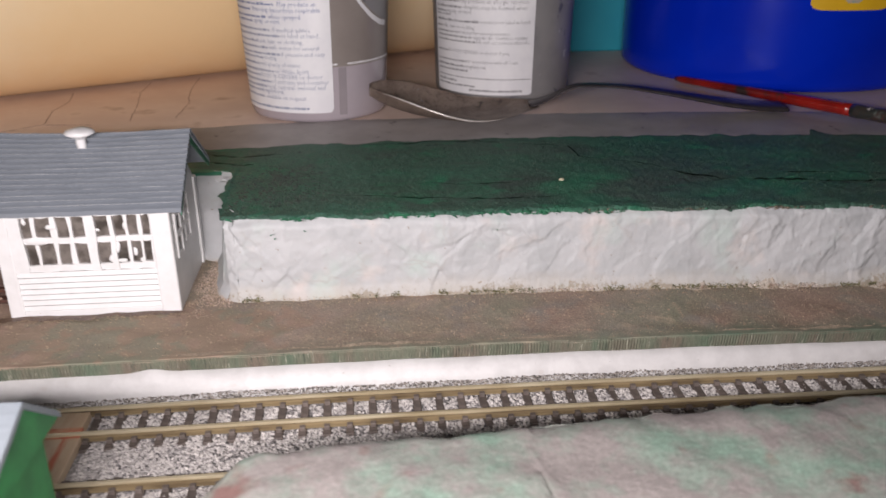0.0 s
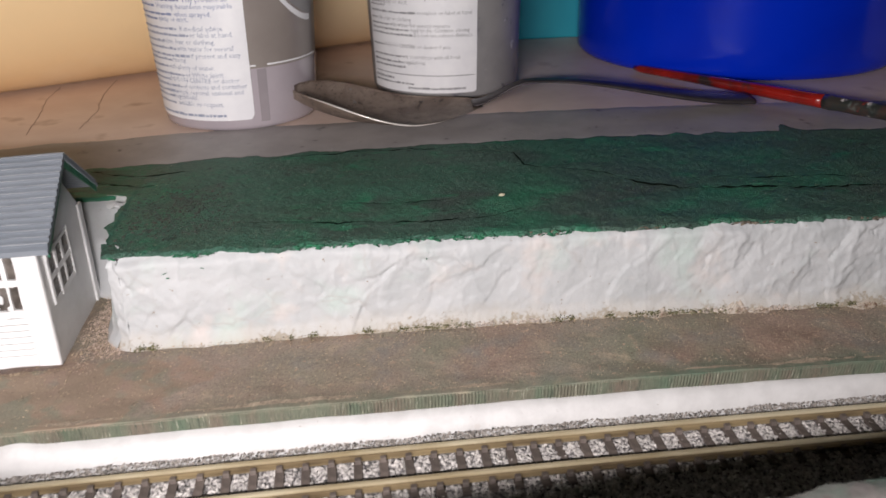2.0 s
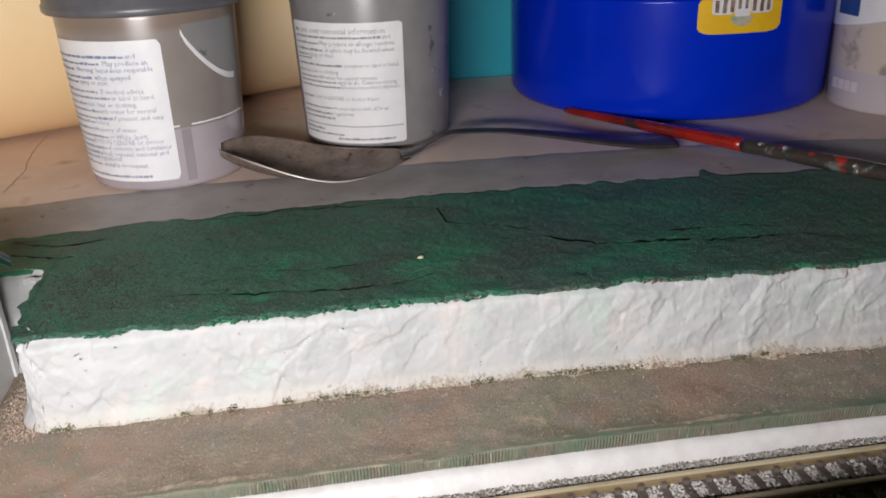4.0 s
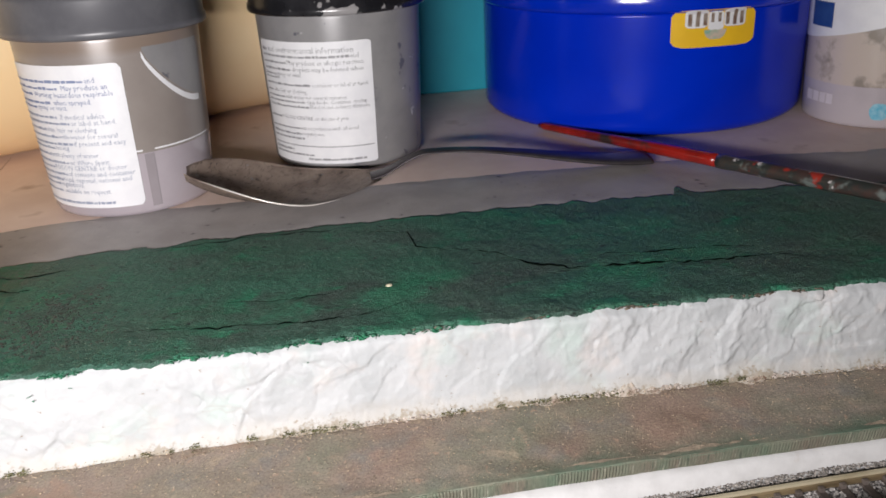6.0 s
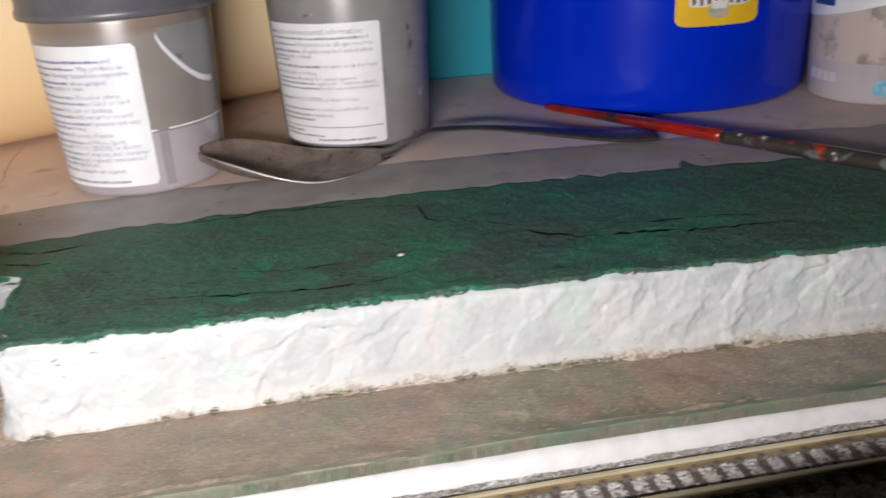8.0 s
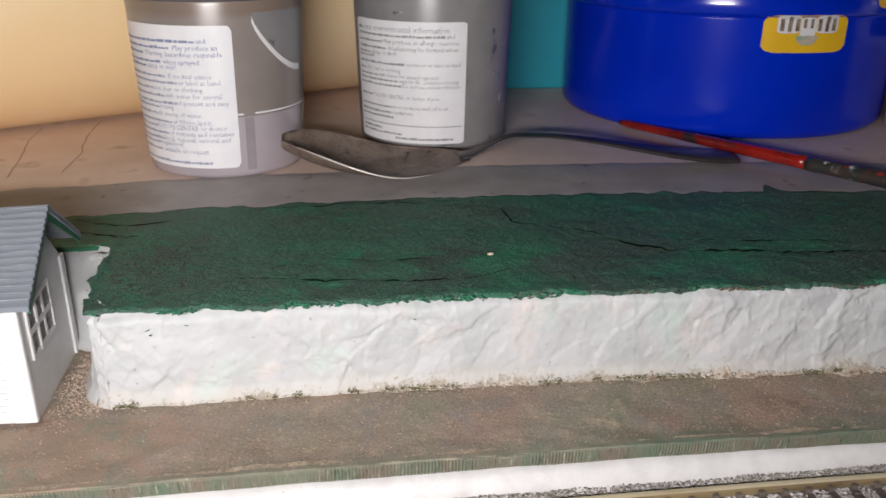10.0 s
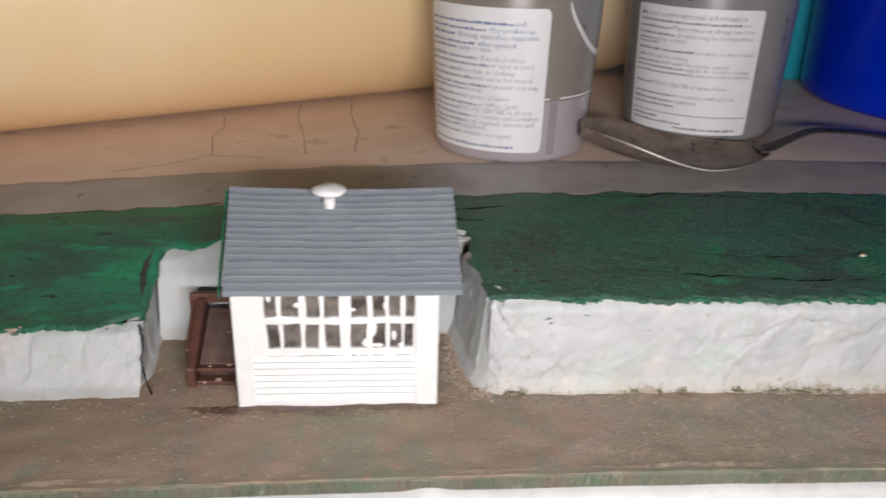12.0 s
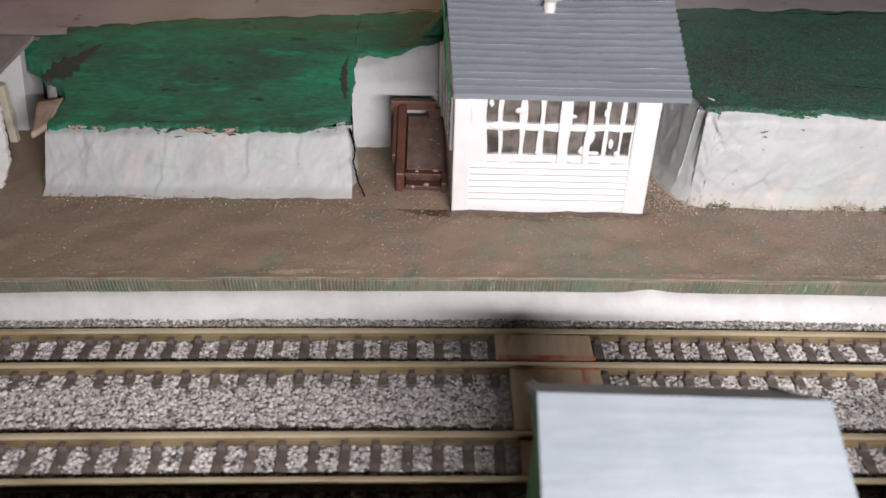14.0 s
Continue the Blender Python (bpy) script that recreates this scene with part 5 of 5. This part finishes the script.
hut.location += Vector((0.2, 0.67, 0.02)) * K
hut.rotation_euler[2] = radians(-1)

bm = bmesh.new()


def near_bank(u, v):
    x = lerp(-3.6, 24.0, u)
    yf = 10.3 + 0.07 * (x + 1) - 0.001 * (x + 1) ** 2
    end = smooth01((x + 3.7) / 2.2)
    y = lerp(yf - 1.3 * (1 - end) + 0.12 * fbm(x, 2, 0, 0.9) + 0.05 * nz(x, 4, 0, 4), 2.5 if x < 2 else -5.0, v)
    h = (6.98 + 0.05 * fbm(x, y, 0, 0.8) + 0.025 * fbm(x, y, 3, 3)) * 1.0
    rim = smooth01((0.02 - v) / 0.02) * 0.12
    return (x, y, lerp(5.6, h, end ** 0.6) - rim)


sheet(bm, 260, 70, near_bank)


def near_face(u, v):
    x, y, z = near_bank(u, 0.0)
    return (x, y + 0.05 * v * 2 + 0.05 * fbm(x, v * 2, 0, 1.5), lerp(z, 4.9, v))


sheet(bm, 200, 8, near_face)


def near_end(u, v):
    x, y, z = near_bank(0.0, u)
    return (x - 0.1 * v, y, lerp(z, 4.9, v))


sheet(bm, 40, 6, near_end)
thing("near_bank", bm, M_BANK, (8, 8, 4.9), "rough bank painted mottled grey and pale green on the near side", "bank", kind="structure", smooth=True)


# ---------------------------------------------------------------- pots on the shelf
def wrap(cx, cy, prof, off):
    """Returns a function that lays (angle in degrees from the front, z) on a turned pot; prof gives radius by z."""
    def at(deg, z):
        a = math.radians(deg - 90)
        zs = [p[1] for p in prof]
        r = float(np.interp(z, zs, [p[0] for p in prof])) + off
        return (cx + r * math.cos(a), cy + r * math.sin(a), z)
    return at


def curved(bm, at, d0, d1, z0, z1, nu=24, nv=4, corner=0.0, mi=0):
    """A patch on the pot; corner rounds its corners (in units)."""
    width = abs(math.radians(d1 - d0)) * 2.3

    def fn(u, v):
        d, z = lerp(d0, d1, u), lerp(z0, z1, v)
        if corner:
            h = (z1 - z0)
            du, dv = min(u, 1 - u) * width, min(v, 1 - v) * h
            if du < corner and dv < corner:
                k = 1 - math.sqrt(max(0, 1 - ((corner - du) / corner) ** 2))
                z = z + (corner * k - dv if corner * k > dv else 0) * (1 if v < 0.5 else -1)
        return at(d, z)
    sheet(bm, nu, nv, fn, mi)


def paint_pot(name, cx, cy, r0, r1, rl, z_fill, mats, label, zl=11.3, category="paint pot"):
    pot = root(name, (cx, cy, 6.96), label, category, "paint pots")
    m_body, m_low, m_lid, m_top = mats
    prof = [(r0 - 0.16, 6.97), (r0 - 0.04, 7.02), (r0, 7.12), (lerp(r0, r1, 0.35), 8.6), (r1, zl - 0.1), (r1 - 0.05, zl + 0.25)]
    if m_low is not None:
        bm = bmesh.new()
        rf = float(np.interp(z_fill, [p[1] for p in prof], [p[0] for p in prof]))
        lathe(bm, cx, cy, [p for p in prof if p[1] < z_fill] + [(rf, z_fill)], 72, True, False)
        part("base", bm, m_low, pot, smooth=True)
        bm = bmesh.new()
        lathe(bm, cx, cy, [(rf, z_fill)] + [p for p in prof if p[1] > z_fill], 72, False, True)
        part("body", bm, m_body, pot, smooth=True)
    else:
        bm = bmesh.new()
        lathe(bm, cx, cy, prof, 72)
        part("body", bm, m_body, pot, smooth=True)
    bm = bmesh.new()
    lathe(bm, cx, cy, [(rl - 0.02, zl), (rl + 0.02, zl + 0.05), (rl + 0.02, zl + 0.2), (rl - 0.03, zl + 0.26), (rl - 0.05, 12.75), (rl - 0.12, 12.93), (rl - 0.28, 12.98), (rl - 0.38, 12.9), (rl - 0.4, 12.84)], 72, True, False)
    part("lid", bm, m_lid, pot, smooth=True)
    bm = bmesh.new()
    lathe(bm, cx, cy, [(rl - 0.4, 12.84), (0.02, 12.85)], 48, False, True)
    part("lid_top", bm, m_top, pot, smooth=True)
    return pot, prof


def words(text, size, at, deg0, z0, per):
    """Letters of the built-in font laid round a pot."""
    cu = bpy.data.curves.new("words", "FONT")
    cu.body, cu.size, cu.resolution_u = text, size, 1
    ob = bpy.data.objects.new("words", cu)
    scene.collection.objects.link(ob)
    me = bpy.data.meshes.new_from_object(ob.evaluated_get(bpy.context.evaluated_depsgraph_get()))
    bpy.data.objects.remove(ob)
    bm = bmesh.new()
    bm.from_mesh(me)
    for v in bm.verts:
        v.co = at(deg0 + v.co.x * per, z0 + v.co.y)
    return bm


def print_row(parent, material, at, text, end, z, size, per, d0, seed):
    """A line of print: readable words that end at an angle, unreadable bars before them."""
    rnd = random.Random(seed)
    ws = words(text, size, lambda a, b: (a, 0, b), 0, 0, 1.0)
    wide = [v.co.x for v in ws.verts]
    ws.free()
    start = end - (max(wide) if wide else 0) * per
    bm = words(text, size, at, start, z - size * 0.3, per)
    d = d0
    while d < start - 2.0:
        w = rnd.uniform(1.5, 6.0)
        curved(bm, at, d, min(d + w, start - 0.8), z - size * 0.24, z + size * rnd.uniform(0.0, 0.16), 2, 1)
        d += w + 0.7
    part("print_line", bm, material, parent)


J1 = (-1.68, 29.31)
pot, prof = paint_pot("paint_pot", *J1, 2.25, 2.46, 2.7, 8.72, (M_POT1, M_POT1_LOW, M_LID1, M_LIDTOP1), "clear paint tester pot of taupe paint with a dark grey lid", 11.82)
at = wrap(*J1, prof, 0.02)
bm = bmesh.new()
curved(bm, at, -77, 14, 7.3, 11.2, 48, 20, 0.14)
lab = part("label", bm, M_LABEL, pot, "white paper label with small blue-grey print", smooth=True)
at = wrap(*J1, prof, 0.032)
ROWS_1 = (("and", -2.2, 10.80), ("May produce an", 4.4, 10.62), ("Warning: hazardous respirable", 7.0, 10.44), ("when sprayed.", -6.4, 10.24), ("spray or mist.", -22.3, 10.10),
          ("If medical advice", -0.6, 9.86), ("or label at hand.", 5.6, 9.69), ("skin, hair or clothing.", -6.4, 9.50), ("with water for several", 4.7, 9.32), ("if present and easy", 9.0, 9.13),
          ("rinsing.", -28.0, 9.0), ("with plenty of water.", -8.8, 8.80), ("or White Spirit.", -3.0, 8.60), ("POISON CENTRE or doctor", 6.4, 8.44), ("of contents and container", 11.0, 8.27),
          ("local, regional, national and", 8.0, 8.10), ("regulations.", -24.5, 7.96), ("available on request.", -6.4, 7.77), ("", -4.6, 7.46))
for i, (text, end, z) in enumerate(ROWS_1):
    print_row(lab, M_INK_BLUE if i < 5 else M_INK, at, text, end, z, 0.20, 22.0, -74, i)
# white arc and line printed on the pot
at = wrap(*J1, prof, 0.015)
bm = bmesh.new()
sheet(bm, 20, 1, lambda u, v: at(lerp(27, 70, u), 11.4 - 1.45 * math.sin(u * math.pi / 2) ** 0.75 - (0.0 if v else 0.17)))
part("white_arc", bm, M_LABEL, pot, "white printed arc", smooth=True)
at = wrap(*J1, prof, 0.011)
bm = bmesh.new()
sheet(bm, 20, 4, lambda u, v: at(lerp(28, 75, u), lerp(11.4 - 1.45 * math.sin(u * math.pi / 2) ** 0.75, 11.5, v)))
part("grey_panel", bm, M_POT2, pot, "paler grey printed panel", smooth=True)
at = wrap(*J1, prof, 0.015)
bm = bmesh.new()
curved(bm, at, 10, 18, 8.78, 8.825, 4, 1)
curved(bm, at, 26, 78, 8.78, 8.825, 16, 1)
part("white_line", bm, M_LABEL, pot, "thin white printed line")
bm = bmesh.new()
curved(bm, at, 18.5, 25, 7.2, 8.70, 4, 6)
part("bare_stripe", bm, M_STRIPE, pot, "darker clear stripe", smooth=True)

J2 = (4.91, 31.72)
pot, prof = paint_pot("paint_pot", *J2, 2.43, 2.58, 2.78, 8.6, (M_POT2, None, M_LID2, M_LID2), "clear paint tester pot smeared with mid grey paint, black lid", 11.7)
at = wrap(*J2, prof, 0.02)
bm = bmesh.new()
curved(bm, at, -75, 16, 7.2, 10.95, 40, 16, 0.06)
lab = part("label", bm, M_LABEL, pot, "white paper label with small dark print", smooth=True)
at = wrap(*J2, prof, 0.032)
ROWS_2 = (("and environmental information", 3.6, 10.70, 0.26), ("and", 7.0, 10.52, 0.2), ("May produce an allergic reaction.", 10.6, 10.33, 0.2), ("droplets may be formed when", 9.5, 10.13, 0.2), ("spray or mist.", -33.0, 9.97, 0.2),
          ("", -53.0, 9.86, 0.16), ("container or label at hand.", 12.6, 9.67, 0.18), ("skin, hair or clothing.", -30.5, 9.46, 0.18), ("with water for several minutes.", -2.9, 9.29, 0.18), ("easy to do. Continue rinsing.", 10.9, 9.15, 0.18),
          ("Do not use solvent thinners.", 12.9, 9.0, 0.18), ("POISON CENTRE or doctor if you", -3.6, 8.64, 0.18), ("in accordance with all local", 3.0, 8.33, 0.18), ("regulations.", -21.2, 8.15, 0.18), ("", -35.0, 8.0, 0.18), ("", -48.0, 7.62, 0.18), ("", -30.0, 7.48, 0.16), ("", 8.3, 7.36, 0.2))
for i, (text, end, z, size) in enumerate(ROWS_2):
    print_row(lab, M_INK_DARK, at, text, end, z, size, 20.5, -71 if i < 17 else -36, 40 + i)
bm = bmesh.new()
curved(bm, at, -71, 14, 7.74, 7.77, 24, 1)
part("ruled_line", bm, M_INK_DARK, lab, "thin dark ruled line")


J3 = (23.18, 29.76)
pot, prof = paint_pot("paint_pot", *J3, 2.3, 2.42, 2.6, 8.35, (M_POT3, M_POT3_LOW, M_LID1, M_LIDTOP1), "clear paint tester pot with beige paint residue", 12.2)
at = wrap(*J3, prof, 0.02)
bm = bmesh.new()
sheet(bm, 24, 6, lambda u, v: at(lerp(-126, 12, u), lerp(9.7 + 1.3 * u ** 1.8, 11.2, v)))
part("white_band", bm, M_LABEL, pot, "white printed swoosh", smooth=True)
at = wrap(*J3, prof, 0.034)
bm = bmesh.new()
curved(bm, at, -104, -78, 10.15, 10.95, 10, 3)
part("logo_block", bm, M_BLUEPRINT, pot, "dark blue printed block", smooth=True)
for d0, d1 in ((-100, -92), (-91, -84), (-83, -77), (-76, -70)):
    bm = bmesh.new()
    curved(bm, at, d0, d1, 7.66, 8.0, 4, 2)
    part("print_bar", bm, M_PALE, pot)
bm = bmesh.new()
curved(bm, at, -40, -26, 7.3, 7.85, 6, 3, 0.2)
part("logo_block", bm, M_CYAN, pot, "pale blue printed block", smooth=True)

# big blue tub
TB, TR = (16.7, 35.12), 6.02
tub = root("blue_tub", (*TB, 6.96), "large round glossy blue plastic sweet tub with yellow stickers", "tub")
tprof = [(TR - 0.45, 6.97), (TR - 0.18, 7.03), (TR - 0.03, 7.2), (TR - 0.01, 7.35), (TR, 8.0), (TR, 10.0), (TR, 10.9), (TR, 11.0)]
bm = bmesh.new()
lathe(bm, *TB, tprof, 128)
part("body", bm, M_TUB, tub, smooth=True)
bm = bmesh.new()
lathe(bm, *TB, [(TR, 10.98), (TR + 0.06, 11.02), (TR + 0.13, 11.1), (TR + 0.10, 11.4), (TR + 0.04, 11.9), (TR - 0.04, 12.35), (TR - 0.11, 12.5), (TR - 0.3, 12.58), (TR - 0.4, 12.5)], 128, True, True)
part("lid", bm, M_TUBLID, tub, smooth=True)
tp2 = [(TR, 7.0), (TR, 11.0), (TR + 0.13, 11.1), (TR + 0.10, 11.4), (TR + 0.04, 11.9), (TR - 0.04, 12.35)]
at = wrap(*TB, tp2, 0.025)
for d0, d1, z0, z1 in ((-15.0, 12.2, 9.9, 11.08), (23, 41, 11.2, 12.3)):
    bm = bmesh.new()
    curved(bm, at, d0, d1, z0, z1, 28, 16, 0.2)
    stk = part("sticker", bm, M_YELLOW, tub, "yellow sticker", smooth=True)
    at2 = wrap(*TB, tp2, 0.045)
    for f0, f1, g0, g1 in ((0.15, 0.405, 0.52, 1.0), (0.41, 0.59, 0.44, 0.94), (0.595, 0.86, 0.52, 1.0)):
        bm = bmesh.new()
        curved(bm, at2, lerp(d0, d1, f0), lerp(d0, d1, f1), lerp(z0, z1, g0), lerp(z0, z1, g1), 6, 4, 0.06)
        part("sticker_shape", bm, M_LABEL, stk, "white printed shape")
    at3 = wrap(*TB, tp2, 0.06)
    bm = bmesh.new()
    for f0, w, g0, g1 in ((0.18, 0.045, 0.58, 0.93), (0.265, 0.045, 0.56, 0.97), (0.35, 0.045, 0.58, 0.90), (0.44, 0.035, 0.66, 0.90), (0.52, 0.035, 0.66, 0.90), (0.61, 0.045, 0.58, 0.90), (0.70, 0.045, 0.56, 0.97), (0.785, 0.045, 0.58, 0.93)):
        curved(bm, at3, lerp(d0, d1, f0), lerp(d0, d1, f0 + w), lerp(z0, z1, g0), lerp(z0, z1, g1), 2, 2)
    part("sticker_print", bm, M_STICKBROWN, stk, "brown print")
    bm = bmesh.new()
    sheet(bm, 10, 4, lambda u, v: at2(lerp(d0, d1, 0.5) + 3.6 * (u - 0.5) * 2 * math.sqrt(max(0, 1 - (v * 0.9) ** 2)), lerp(z0, z1, 0.46) - 0.30 * v))
    part("sticker_picture", bm, M_STICKPALE, stk, "pale green and orange dots", smooth=True)

# tea spoon lying on its back
sp = root("tea_spoon", (3.0, 28.35, 6.99), "tarnished steel tea spoon lying on the grey strip", "spoon")
TIP, END = Vector((0.0, 27.35)), Vector((13.45, 26.9))
AX = (END - TIP).normalized()
SD = Vector((-AX.y, AX.x))
LB, WB, DB = 5.4, 1.76, 0.80


def bowl(u, v):
    w = WB * (math.sin(math.pi * (0.015 + 0.965 * u ** 0.92)) ** 0.60)
    c = (v - 0.5) * 2
    rim = lerp(8.05, 7.26, smooth01(u * 1.5)) + 0.10 * smooth01((u - 0.72) / 0.28) + 0.03 * abs(c) ** 4
    low = 7.03 + 0.55 * (2 * abs(u - 0.56)) ** 2.4
    dep = max(0.04, rim - min(low, rim - 0.02))
    p = TIP + AX * (u * LB) + SD * (w * c)
    return (p.x, p.y, rim - dep * (1 - abs(c) ** 2.2))


bm = bmesh.new()
sheet(bm, 56, 30, bowl)
inner = set(bm.faces)
bmesh.ops.solidify(bm, geom=bm.faces[:], thickness=0.07)
bm.normal_update()
# the underside gets the darkened steel, so its shade is painted
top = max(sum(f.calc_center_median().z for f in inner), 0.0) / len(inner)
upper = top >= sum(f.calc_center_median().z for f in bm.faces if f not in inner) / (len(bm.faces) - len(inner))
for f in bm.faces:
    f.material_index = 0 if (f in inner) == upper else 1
part("bowl", bm, [M_STEEL, M_STEEL_SHADE], sp, "dull tarnished bowl, its underside coloured in shade", smooth=True)
# thin pale tube on the near rim paints in its highlight
bm = bmesh.new()
tube(bm, [Vector(bowl(i / 60, 0.0)) + Vector((0, -0.01, -0.02)) for i in range(5, 48)], [0.026 * min(1.0, (48 - i) / 14, (i - 3) / 9) for i in range(5, 48)], 8)
part("rim", bm, M_RIM_GLINT, sp, "bright line along the rim that paints its highlight", smooth=True)
bm = bmesh.new()
path, rad = [], []
for i in range(49):
    t = i / 48
    s_ = LB - 0.30 + t * ((END - TIP).length - LB + 0.30)
    z = lerp(7.40, 7.98, smooth01(t / 0.2)) - 0.80 * smooth01((t - 0.22) / 0.78)
    p = TIP + AX * s_
    path.append((p.x, p.y, z))
    rad.append(0.34 - 0.10 * smooth01(t / 0.12) + 0.34 * smooth01((t - 0.25) / 0.7))
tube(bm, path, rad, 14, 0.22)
part("handle", bm, M_STEEL_SHADE, sp, "flat steel handle with dark reflections in its colour", smooth=True)

# paint brush
br = root("paint_brush", (15.5, 27.0, 7.05), "artist's paint brush with a chipped red handle splashed with paint", "paint brush")
A, B = Vector((11.55, 31.6, 7.18)), Vector((17.6, 20.0, 7.6))
pth, rd = [], []
for i in range(25):
    t = i / 24
    pth.append(A.lerp(B, t * 0.55))
    rd.append(lerp(0.13, 0.20, smooth01(t * 1.1)) if i else 0.08)
bm = bmesh.new()
tube(bm, pth, rd, 14)
part("handle", bm, M_BRUSHRED, br, "chipped red lacquered handle", smooth=True)
bm = bmesh.new()
tube(bm, [A.lerp(B, 0.55 + 0.45 * i / 24) for i in range(25)], [lerp(0.205, 0.23, i / 24) + 0.02 * nz(i, 2, 0, 0.6) for i in range(25)], 14)
part("handle_grip", bm, M_BRUSHDARK, br, "grip splashed with black, red and white paint", smooth=True)

# apricot roll
RR = 4.6
d = Vector((20.0, 10.0)).normalized()
nrm = Vector((-d.y, d.x))
P0 = Vector((-18.3, 29.45)) - d * 9.0
c0 = P0 + nrm * RR * 0.13
LROLL = 33.4
ROLLZ = 6.97 + RR
roll = root("paper_roll", (c0.x, c0.y, 6.97), "long apricot coloured roll with a glossy printed label", "roll")


def roll_at(off):
    def at(s, a):
        p = c0 + d * s - nrm * (math.cos(a) * (RR + off))
        return (p.x, p.y, ROLLZ + math.sin(a) * (RR + off))
    return at


ra = roll_at(0)
bm = bmesh.new()
sheet(bm, 96, 60, lambda u, v: ra(v * LROLL, u * 2 * math.pi), close=True)
part("roll", bm, M_ROLL, roll, smooth=True)
bm = bmesh.new()
for s in (0.02, LROLL - 0.02):
    bm.faces.new([bm.verts.new(ra(s, 2 * math.pi * i / 96)) for i in range(96)])
part("end", bm, M_ROLLEND, roll, "cut end of the roll")
ra = roll_at(0.03)
SL = 9.9
bm = bmesh.new()
sheet(bm, 20, 20, lambda u, v: ra(lerp(0.5, SL - 0.5 + 0.9 * v, u), lerp(-0.55, 0.6, v)))
lab = part("label", bm, M_STKYELLOW, roll, "glossy yellow and lilac printed label", smooth=True)
ra = roll_at(0.06)
bm = bmesh.new()
sheet(bm, 20, 12, lambda u, v: ra(lerp(0.5, SL - 0.9 + 0.4 * v, u), lerp(-0.95, -0.36, v)))
part("lilac_panel", bm, M_STKPURPLE, lab, "lilac panel", smooth=True)
ra = roll_at(0.09)
bm = bmesh.new()
sheet(bm, 24, 6, lambda u, v: ra(lerp(SL - 4.0, SL - 1.7, u), -0.80 + (v - 0.35) * 0.24 * math.sin(math.pi * u) ** 0.6))
part("crimson_shape", bm, M_STKRED, lab, "crimson printed shape", smooth=True)
ra = roll_at(0.11)
bm = bmesh.new()
sheet(bm, 4, 6, lambda u, v: ra(SL - 3.2 + 0.25 * u, -0.88 + 0.18 * v))
part("blue_bar", bm, M_STKBLUE, lab, "blue printed bar", smooth=True)
bm = bmesh.new()
sheet(bm, 12, 6, lambda u, v: ra(SL - 3.0 + 1.1 * u, -0.56 + 0.12 * (v - 0.5) * math.sin(math.pi * u)))
part("pink_shape", bm, M_STKPINK, lab, "pink printed shape", smooth=True)

# turquoise box behind the tub
sbx = root("storage_box", (9.5, 42.0, 6.97), "plain turquoise storage box standing on the shelf", "box")
bm = bmesh.new()
box(bm, 7.2, 11.85, 38.8, 46.0, 6.97, 18.5, 0.08)
part("body", bm, M_TURQ, sbx)
bm = bmesh.new()
box(bm, 7.1, 11.95, 38.7, 46.1, 18.5, 20.0, 0.08)
part("lid", bm, M_TURQ, sbx)
